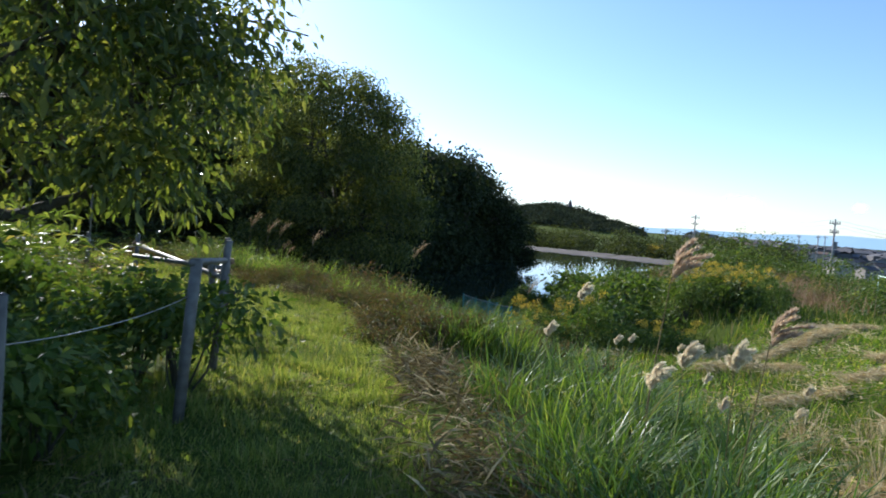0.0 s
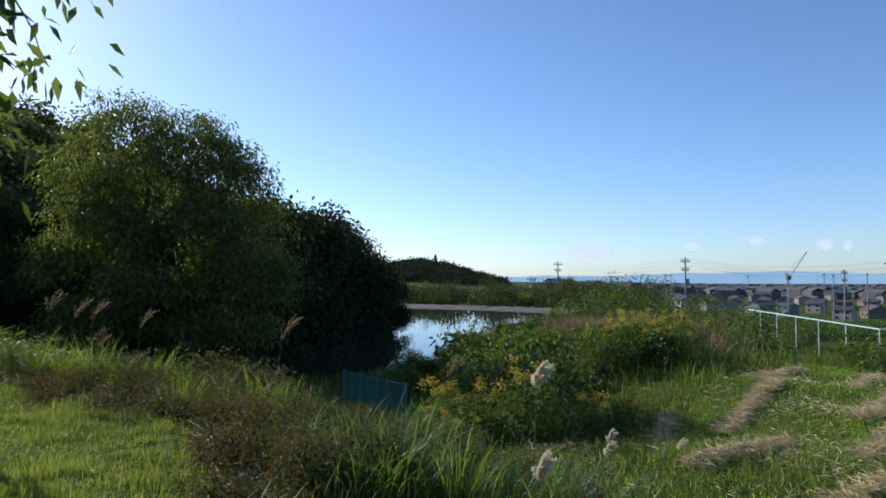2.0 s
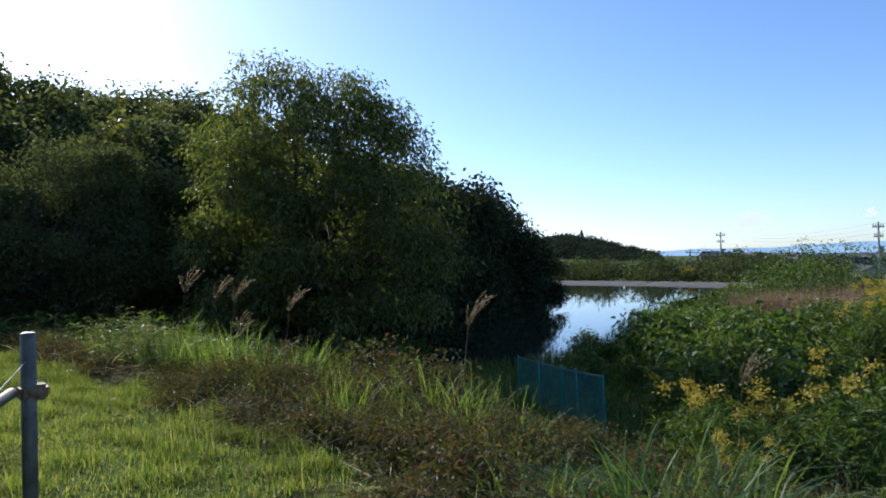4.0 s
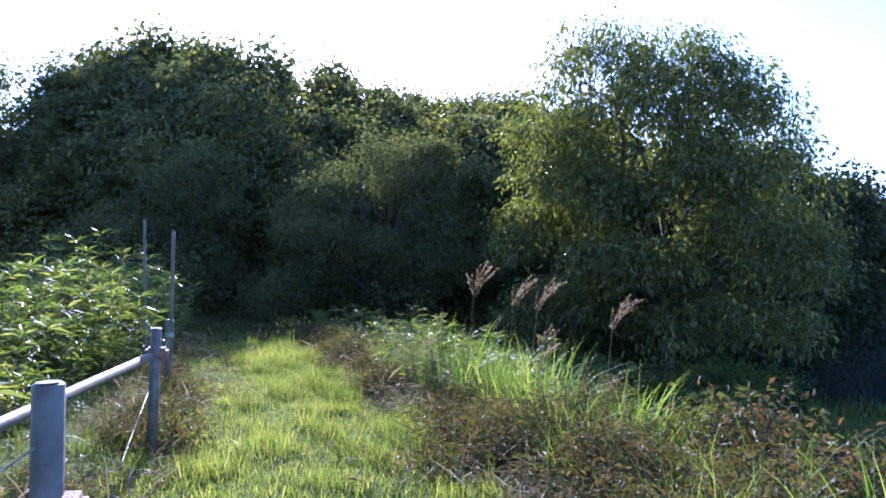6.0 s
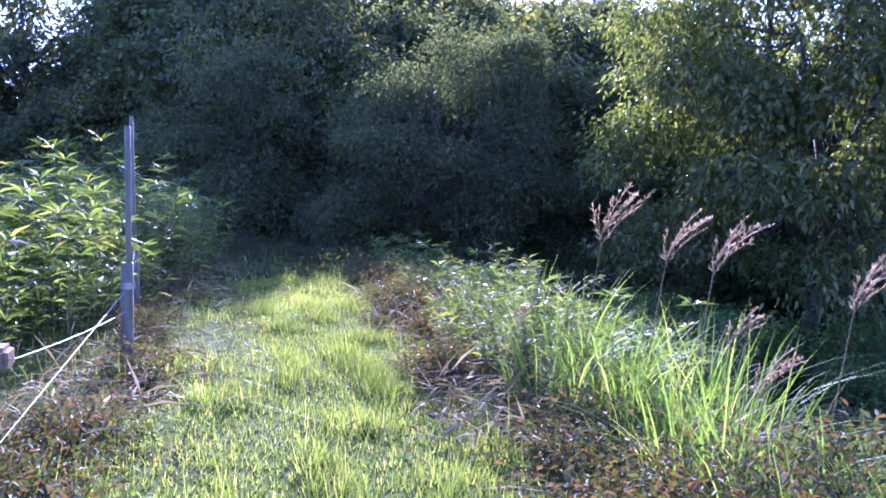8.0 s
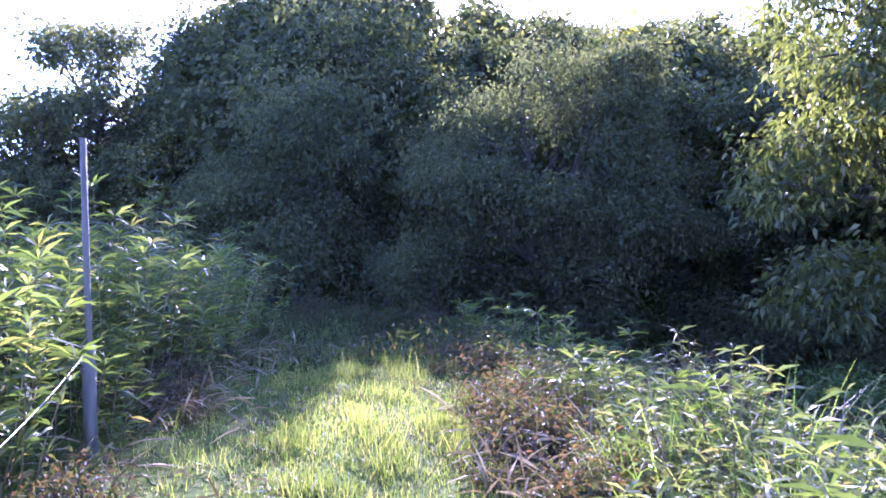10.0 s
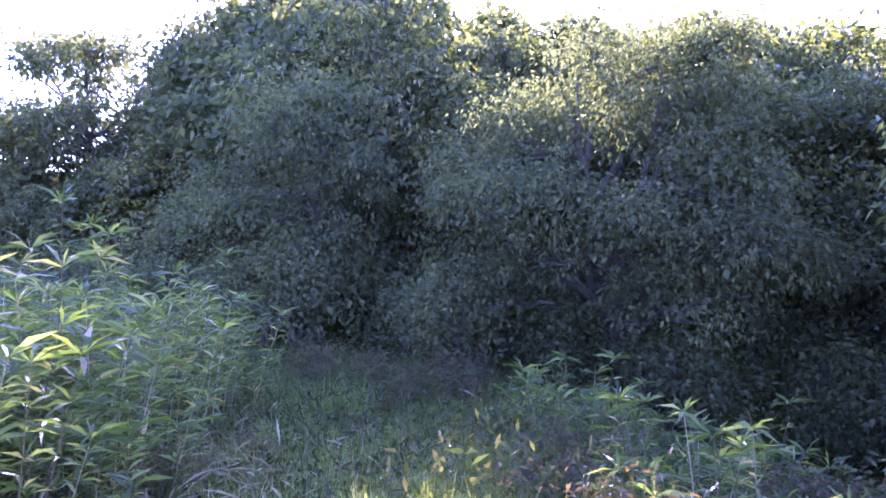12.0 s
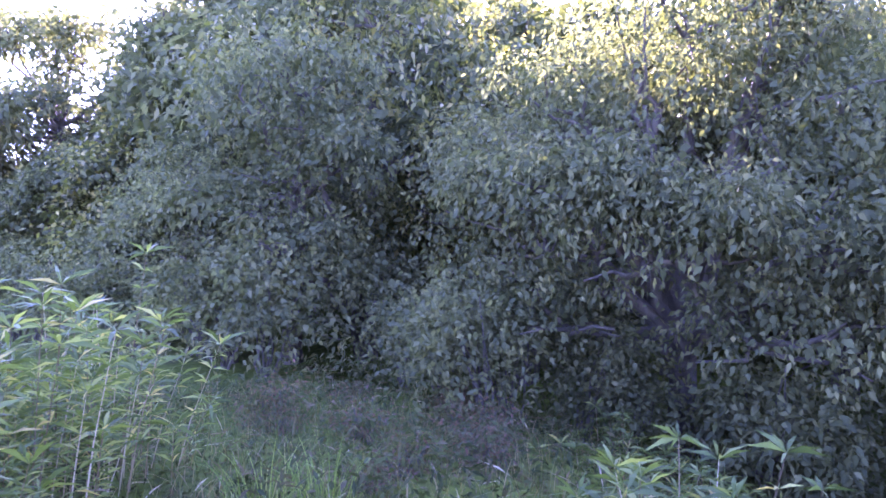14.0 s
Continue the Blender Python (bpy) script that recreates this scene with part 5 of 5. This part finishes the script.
def plume_meshes(seed, tall, hairs, red, mat=None):
    global rng
    keep, rng = rng, np.random.default_rng(seed)
    tip = np.array([(0.12 if red else 0.05) * tall, 0.03, tall])
    stem = sagged((0, 0, -0.05), tip, -0.04)
    head, n = [], 8 if red else 15
    for k in range(n):
        c = stem[-1] + (stem[-1] - stem[-3]) * rng.uniform(-0.5, 0.25)
        w = unit(np.array([(0.45 if red else 0.2) + rng.normal() * 0.28, rng.normal() * 0.3, 1.0]))
        ln = (rng.uniform(0.22, 0.36) if red else rng.uniform(0.13, 0.21)) * (0.6 if mat else 1.0)
        p = np.array([c + w * ln * f + np.array([0.05, 0, -0.06]) * f * f for f in np.linspace(0, 1, 6)])
        head.append(tube_array(p, [0.0022] * 6, 4))
        f = rng.uniform(0.08, 1, hairs)
        b = c + w * (ln * f)[:, None] + np.array([0.05, 0, -0.06]) * (f * f)[:, None]
        way = unit(w + rng.normal(size=(hairs, 3)) * (0.28 if red else 0.7))
        head.append(leaf_array(b, way, rng.uniform(0.025, 0.055, hairs) * (1.0 if red else 0.95), 0.005 if red else 0.006, 0.1))
    lv = rng.uniform(0, 6.28, 7)
    blades = blade_array(np.zeros((7, 3)) + [0, 0, -0.03], tall * rng.uniform(0.5, 0.8, 7), 0.012, np.stack([np.cos(lv), np.sin(lv)], 1) * 0.6, 5, 2.0)
    out = (mesh_of("stem", *tube_array(stem, np.linspace(0.005, 0.003, len(stem)), 5), M_DRY, True), mesh_of("plume", *joined(*head), mat or (M_PLUME_RED if red else M_PLUME)), mesh_of("blades", *blades, M_TALL))
    rng = keep
    return out


def build_plumes():
    white = [plume_meshes(400 + k, 1.1, 330, False) for k in range(3)]
    red = [plume_meshes(410 + k, 1.1, 26, True) for k in range(3)]
    full = [plume_meshes(420, 1.1, 260, True, M_PLUME_PINK)]
    # head places: x, y, top, red?
    spots = [(1.79, 8.23, 0.82, 0), (1.05, 6.05, 0.6, 0), (1.2, 3.6, 0.78, 0), (1.6, 4.2, 0.8, 0), (1.97, 4.25, 0.82, 0), (1.8, 3.7, 1.05, 2), (1.5, 4.4, 1.38, 2), (2.5, 6.1, 0.2, 0), (2.9, 5.3, 0.15, 0), (3.3, 5.9, 0.2, 0), (2.2, 5.0, 0.25, 0), (3.9, 6.8, 0.55, 1),
             (-0.45, 11.3, 0.95, 1), (-2.55, 13.5, 0.95, 1), (-3.7, 13.25, 1.25, 1), (-3.45, 13.5, 1.12, 1), (-3.15, 13.3, 1.1, 1), (-3.0, 13.0, 0.75, 1), (-2.8, 12.4, 0.7, 1), (2.4, 8.2, 0.2, 0), (2.9, 8.0, 0.15, 0), (2.0, 7.4, 0.3, 0), (5.6, 7.6, 0.4, 1), (-4.2, 13.3, 0.6, 1), (1.3, 9.8, 0.6, 1)]
    for i, (x, y, top, r) in enumerate(spots):
        tall = top - on_ground(x, y)
        s = max(tall, 0.5) / (1.34 if r else 1.4)
        scatter("pampas_grass", (white, red, full)[r], [x - 0.12 * s], [y], [s], "pinkish cream feathery pampas grass head on a thin stalk" if r == 2 else "reddish feathery pampas grass head on a thin stalk" if r else "cream fluffy pampas grass head on a thin stalk", "pampas grass", "pampas grass", [0.6 * math.sin(i * 2.1)], 0.0, ("stem", "plume", "leaf_tuft"))


build_plumes()


# ---- uncountable growth ----
def stuff(name, me, label, category):
    return tagged(new(name, me), label, category, kind="stuff")


def build_turf():
    def lean_of(n, k):
        a = rng.uniform(0, 6.28, n)
        ln = np.abs(rng.normal(size=n)) * k + 0.1
        return np.stack([np.cos(a) * ln, np.sin(a) * ln], 1)
    n = 185000
    x, y = along(n, 4.3, 25.5, -1.05, 1.05)
    keep = rng.random(n) < (1 - 0.75 * smooth(y + 0.35 * np.sin(x * 3.1), 15.2, 16.6)) * (1 - 0.8 * smooth(-segments(x, y, AXIS), 0.1, 0.6) * smooth(y, 12.3, 13.2)) * (0.72 + 0.28 * smooth(np.sin(x * 2.3 + 1.1 * np.sin(y * 1.9)) + np.sin(y * 2.9 + x), -1.2, 0.6))
    x, y = x[keep], y[keep]
    n = len(x)
    stuff("mown_grass", mesh_of("mown_grass", *blade_array(grounded(x, y, 0.005), rng.uniform(0.03, 0.085, n) * (0.65 + 1.3 * smooth(np.sin(x * 5.1 + 2 * np.sin(y * 4.3)) * np.sin(y * 6.2 + x * 2.7), -0.2, 0.9)) * (1 + 1.0 * (rng.random(n) < 0.06)), 0.0085, lean_of(n, 0.55), 1), M_GRASS), "short mown grass strip of the footpath", "grass")
    # field
    n = 210000
    x, y = rng.uniform(1.6, 16, n), rng.uniform(2.5, 20, n)
    keep = (y < 11.5 + (x - 3.0) * 0.75) & (rng.random(n) < (1.3 - 0.05 * np.hypot(x, y - 2)) * (0.5 + 0.5 * smooth(np.sin((x - 0.62 * y) * 1.9 + 0.5 * np.sin(y)), -0.5, 0.5)))
    x, y = x[keep], y[keep]
    n = len(x)
    stuff("field_grass", mesh_of("field_grass", *blade_array(grounded(x, y, 0.005), rng.uniform(0.04, 0.13, n), 0.017, lean_of(n, 0.7), 1), M_FIELD), "patchy green grass of the mown field", "grass")
    # straw rows on the field
    V = []
    for a, b, w, k in (((3.4, 8.7), (5.3, 9.8), 0.16, 900), ((5.1, 10.7), (7.7, 13.2), 0.25, 1900), ((5.3, 8.7), (8.0, 10.5), 0.25, 1700), ((6.6, 10.2), (9.5, 12.4), 0.3, 1500), ((4.4, 6.6), (6.8, 7.4), 0.2, 1100), ((7.6, 13.6), (10.0, 15.4), 0.3, 900), ((4.3, 10.9), (5.6, 13.0), 0.3, 700), ((3.0, 4.8), (5.0, 5.2), 0.25, 900), ((7.4, 8.9), (10.5, 11.0), 0.3, 1300), ((9.0, 13.0), (12.0, 15.2), 0.35, 900), ((6.0, 6.4), (8.6, 7.6), 0.3, 1100), ((3.6, 7.4), (4.9, 8.0), 0.2, 500)):
        k, w = int(k * 1.3), w * 0.24
        f = rng.random(k)
        q = np.array(a) + (np.array(b) - np.array(a)) * f[:, None] + rng.normal(size=(k, 2)) * w * (0.5 + 0.5 * np.sin(f * 17)[:, None])
        c = grounded(q[:, 0], q[:, 1])
        c[:, 2] += 0.02 + 0.09 * rng.random(k)
        way = unit(rng.normal(size=(k, 3)) * [1, 1, 0.22])
        V.append(leaf_array(c, way, rng.uniform(0.08, 0.26, k), 0.011, 0.1))
    stuff("straw", mesh_of("straw", *joined(*V), M_STRAW), "rows of cut dry straw lying on the field", "straw")
    # dead stalks along the path's edge
    V = []
    for n, s0, s1, d0, d1 in ((5500, 6.0, 12.8, 0.85, 1.45), (4600, 12.6, 22.0, 0.75, 1.5), (3000, 13.5, 24.0, -1.45, -0.7), (1300, 17.5, 25.5, -1.5, -0.3), (1600, 23.5, 30.0, -2.0, 4.0)):
        x, y = along(n, s0, s1, d0, d1)
        keep = rng.random(n) < 0.15 + 0.85 * smooth(np.sin(x * 1.9 + 1.3 * np.sin(y * 1.4)) + np.sin(y * 2.3 - x * 0.8), -0.7, 0.7)
        x, y = x[keep], y[keep]
        n = len(x)
        c = grounded(x, y)
        c[:, 2] += 0.14 * rng.random(n) ** 1.5
        way = unit(rng.normal(size=(n, 3)) * [1, 1, 0.45] + [0, 0, 0.12])
        V.append(leaf_array(c, way, rng.uniform(0.08, 0.36, n), rng.uniform(0.006, 0.018, n), 0.15))
    stuff("dead_stalks", mesh_of("dead_stalks", *joined(*V), M_DRY), "flattened brown dead stalks and leaves", "dead plants")
    n = 5000
    x, y = along(n, 4.3, 24.0, -1.0, 1.0)
    keep = rng.random(n) < smooth(np.sin(x * 3.1 + 1.7 * np.sin(y * 2.2)) + np.sin(y * 3.7 - x * 1.2), 0.1, 1.3)
    x, y = x[keep], y[keep]
    n = len(x)
    c = grounded(x, y)
    c[:, 2] += 0.02 + 0.05 * rng.random(n)
    stuff("cut_grass", mesh_of("cut_grass", *leaf_array(c, unit(rng.normal(size=(n, 3)) * [1, 1, 0.3]), rng.uniform(0.04, 0.16, n), rng.uniform(0.004, 0.012, n), 0.15), M_DRY), "dry cut grass lying in patches on the footpath", "dead grass")
    n = 20000
    x, y = rng.uniform(1.8, 12, n), rng.uniform(3, 15, n)
    keep = (y < 11 + (x - 3.0) * 0.75) & (rng.random(n) < 0.15 + 0.85 * smooth(np.sin((x - 0.62 * y) * 1.9 + 2.6) + np.sin(x * 2.3 + y), -0.2, 1.0))
    x, y = x[keep], y[keep]
    n = len(x)
    c = grounded(x, y)
    c[:, 2] += 0.02 + 0.07 * rng.random(n)
    stuff("straw", mesh_of("loose_straw", *leaf_array(c, unit(rng.normal(size=(n, 3)) * [1, 1, 0.3]), rng.uniform(0.05, 0.2, n), 0.012, 0.1), M_STRAW), "loose dry straw strewn over the field", "straw")
    # rough grass on the banks
    n = 20000
    x, y = along(n, 2.0, 24.0, 1.2, 6.5)
    stuff("rough_grass", mesh_of("rough_grass", *blade_array(grounded(x, y, 0.01), rng.uniform(0.08, 0.28, n), 0.01, lean_of(n, 0.7), 2), M_ROUGH), "rough uncut grass on the bank", "grass")
    n = 8000
    x, y = along(n, 2.0, 26.0, -3.5, -1.05)
    stuff("rough_grass", mesh_of("rough_grass", *blade_array(grounded(x, y, 0.01), rng.uniform(0.08, 0.26, n), 0.01, lean_of(n, 0.6), 3), M_ROUGH), "rough grass below the fence", "grass")
    n = 16000
    x, y = along(n, 22.5, 31.0, -3.0, 5.0)
    v = leaf_array(grounded(x, y) + np.array([0, 0, 1]) * (0.4 * rng.random(n) ** 1.3 * smooth(np.sin(x * 2.1) + np.sin(y * 1.7 + x), -1, 1.2))[:, None], unit(rng.normal(size=(n, 3)) + [0, 0, 0.5]), rng.uniform(0.05, 0.14, n), rng.uniform(0.015, 0.035, n))
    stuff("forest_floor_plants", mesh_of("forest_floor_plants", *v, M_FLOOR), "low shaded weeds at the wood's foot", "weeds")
    n = 9000
    x, y = along(n, 23.0, 30.0, -2.5, 4.0)
    stuff("rough_grass", mesh_of("rough_grass", *blade_array(grounded(x, y, 0.01), rng.uniform(0.08, 0.3, n), 0.009, lean_of(n, 0.6), 3), M_ROUGH), "thin shaded grass at the wood's foot", "grass")
    # rank growth on the bank between pond, slope and field
    n = 64000
    x, y = rng.uniform(-1, 24, n), rng.uniform(11.5, 48, n)
    keep = (lake_side(x, y) > 0.2) & (segments(x, y, AXIS) > 4.5) & (y > 10.8 + (x - 3.0) * 0.75)
    x, y = x[keep], y[keep]
    n = len(x)
    stuff("bank_growth", mesh_of("bank_growth", *blade_array(grounded(x, y, 0.01), rng.uniform(0.14, 0.45, n), 0.026, lean_of(n, 0.6), 2), M_BANK), "rank uncut grass on the pond bank", "grass")
    # uncut grass along the field fence
    n = 22000
    f = rng.uniform(0.1, 1.4, n)
    x, y = FENCE_A[0] + (FENCE_B[0] - FENCE_A[0]) * f + rng.normal(size=n) * 0.7, FENCE_A[1] + (FENCE_B[1] - FENCE_A[1]) * f + rng.normal(size=n) * 0.7 - 0.3
    x = x - np.abs(rng.normal(size=n)) * 0.8
    stuff("rough_grass", mesh_of("fence_grass", *blade_array(grounded(x, y, 0.01), rng.uniform(0.3, 0.85, n), 0.016, lean_of(n, 0.4), 2), M_BANK), "uncut grass along the field fence", "grass")
    # reeds by the pond
    n = 9000
    t = rng.random(n)
    x, y = 13 + 14 * t + rng.normal(size=n) * 1.5, 29 + 22 * t + rng.normal(size=n) * 2.5
    stuff("reeds", mesh_of("reeds", *blade_array(grounded(x, y), rng.uniform(0.9, 2.1, n), 0.05, lean_of(n, 0.35), 2), M_REED), "dry brown reed bed by the pond", "reeds")
    for n, cx, cy, rx, ry, h in ((4200, 13.2, 33.6, 1.5, 1.3, 1.75), (1500, 11.6, 29.5, 0.9, 1.0, 0.9), (1800, 15.2, 24.2, 0.9, 0.8, 0.85), (700, 16.6, 25.2, 0.5, 0.6, 0.7)):
        x, y = cx + rng.normal(size=n) * rx * 0.6, cy + rng.normal(size=n) * ry * 0.6
        stuff("reeds", mesh_of("reed_patch", *blade_array(grounded(x, y), h * rng.uniform(0.55, 1.1, n), 0.03, lean_of(n, 0.35), 2), M_REED), "patch of dry tan reeds on the bank", "reeds")


build_turf()


def build_far_growth():
    def leafy(name, centres, each, spread, ln, mat, label, category):
        stuff(name, mesh_of(name, *leaves_round(np.array(centres), each, spread, ln, ln * 0.55, 0.1), mat), label, category)
    # scrub behind the reeds, on the right bank
    c = []
    for x, y, r, h in ((20, 42, 2.4, 2.0), (23, 44, 2.6, 2.3), (26, 45, 2.2, 1.9), (17, 33, 1.6, 1.2), (20, 35, 1.8, 1.4), (23, 36, 1.8, 1.3), (17, 27, 1.3, 0.9), (19, 29, 1.5, 1.0), (21.5, 31, 1.5, 1.1), (14.5, 24.5, 1.2, 0.7), (16.5, 23.5, 1.1, 0.7), (26, 36, 1.5, 0.8), (28, 42, 2.2, 1.0), (31, 42, 2.0, 0.9), (33, 45, 2.4, 1.1), (35, 42, 2.2, 1.0), (36, 47, 2.4, 1.2), (38, 41, 2.2, 1.1), (40, 46, 2.4, 1.2), (42, 42, 2.2, 1.2), (30, 47, 2.2, 1.1), (44, 38, 2.2, 1.2), (46, 44, 2.5, 1.3), (27, 31, 1.3, 0.6), (22, 25, 1.0, 0.5), (20, 23.5, 0.9, 0.45), (14, 17, 0.9, 0.6), (15.5, 19.5, 1.0, 0.7), (13.2, 14.5, 0.8, 0.5)):
        k = int(70 * r)
        g = on_ground(x, y)
        u = unit(rng.normal(size=(k, 3)))
        u[:, 2] = np.abs(u[:, 2])
        c.append(np.array([x, y, g + 0.1]) + u * (rng.uniform(0.3, 1.05, k))[:, None] * [r, r, h])
    for x, y, r, top in ((16.4, 42.4, 2.2, 1.0), (18.3, 43.5, 2.2, 1.7), (20.1, 44.7, 2.6, 2.1), (21.8, 43.3, 2.4, 1.5), (20.5, 35.5, 1.9, 0.35), (18.7, 29.7, 1.5, -0.15), (24.5, 42.0, 2.4, 0.6), (27.5, 41.0, 2.2, 0.25), (23.5, 36.5, 1.8, 0.0)):
        k, g = int(80 * r), on_ground(x, y)
        u = unit(rng.normal(size=(k, 3)))
        u[:, 2] = np.abs(u[:, 2])
        c.append(np.array([x, y, g]) + u * (rng.uniform(0.4, 1.03, k))[:, None] * [r, r, max(top - g, 0.8)])
    leafy("scrub", np.concatenate(c), 16, 0.2, 0.15, M_SHRUB, "rounded green scrub on the bank beyond the field", "scrub")
    # hedge and bushes behind the far shore
    c = []
    for f in np.linspace(0, 1, 60):
        x, y = 4 + 36 * f + rng.normal() * 2, 100 - 22 * f + rng.normal() * 4
        k, r, h = 40, rng.uniform(2, 3.8), rng.uniform(1.8, 3.2)
        g = max(on_ground(x, y), -1.5)
        u = unit(rng.normal(size=(k, 3)))
        u[:, 2] = np.abs(u[:, 2])
        c.append(np.array([x, y, g]) + u * rng.uniform(0.3, 1.05, k)[:, None] * [r, r, h])
    leafy("scrub", np.concatenate(c), 16, 0.35, 0.32, M_CORE, "band of scrub and young trees behind the far shore", "scrub")
    # woods of the far hill
    c = []
    for _ in range(620):
        az, r = rng.uniform(-1, 20), rng.uniform(255, 345)
        x, y = at_bearing(az, r)
        g = on_ground(x, y)
        if g < -0.4:
            continue
        u = unit(rng.normal(size=(14, 3)))
        u[:, 2] = np.abs(u[:, 2])
        c.append(np.array([x, y, g - 0.5]) + u * rng.uniform(0.4, 1.05, 14)[:, None] * [3.0, 3.0, 2.6])
    leafy("far_woods", np.concatenate(c), 9, 0.8, 1.2, M_FARWOOD, "dark woods covering the low far hill", "woods")
    # cypress-like tree and yellow bush by the far bank
    for az, r, top, w, mat, nm, lab in ((21.6, 92, 1.95, 1.3, M_WOOD, "bushy_tree", "dark round-topped tree beyond the pond"), (18.0, 84, -0.2, 0.8, M_GOLD, "yellow_bush", "small yellow autumn bush on the far bank")):
        x, y = at_bearing(az, r)
        g = on_ground(x, y)
        root = empty(nm, x, y, g)
        h = top - g
        part("trunk", mesh_of("trunk", *limb_array((0, 0, -0.3), (0, 0, h * 0.6), 0.12, 0.05), M_BARK, True), root)
        u = unit(rng.normal(size=(110, 3)))
        part("crown", mesh_of("crown", *leaves_round(np.array([0, 0, h * 0.58]) + u * rng.uniform(0.3, 1, 110)[:, None] * [w, w, h * 0.42], 18, 0.2, 0.24, 0.12), mat), root)
        tagged(root, lab, "tree" if mat is M_WOOD else "bush")


build_far_growth()
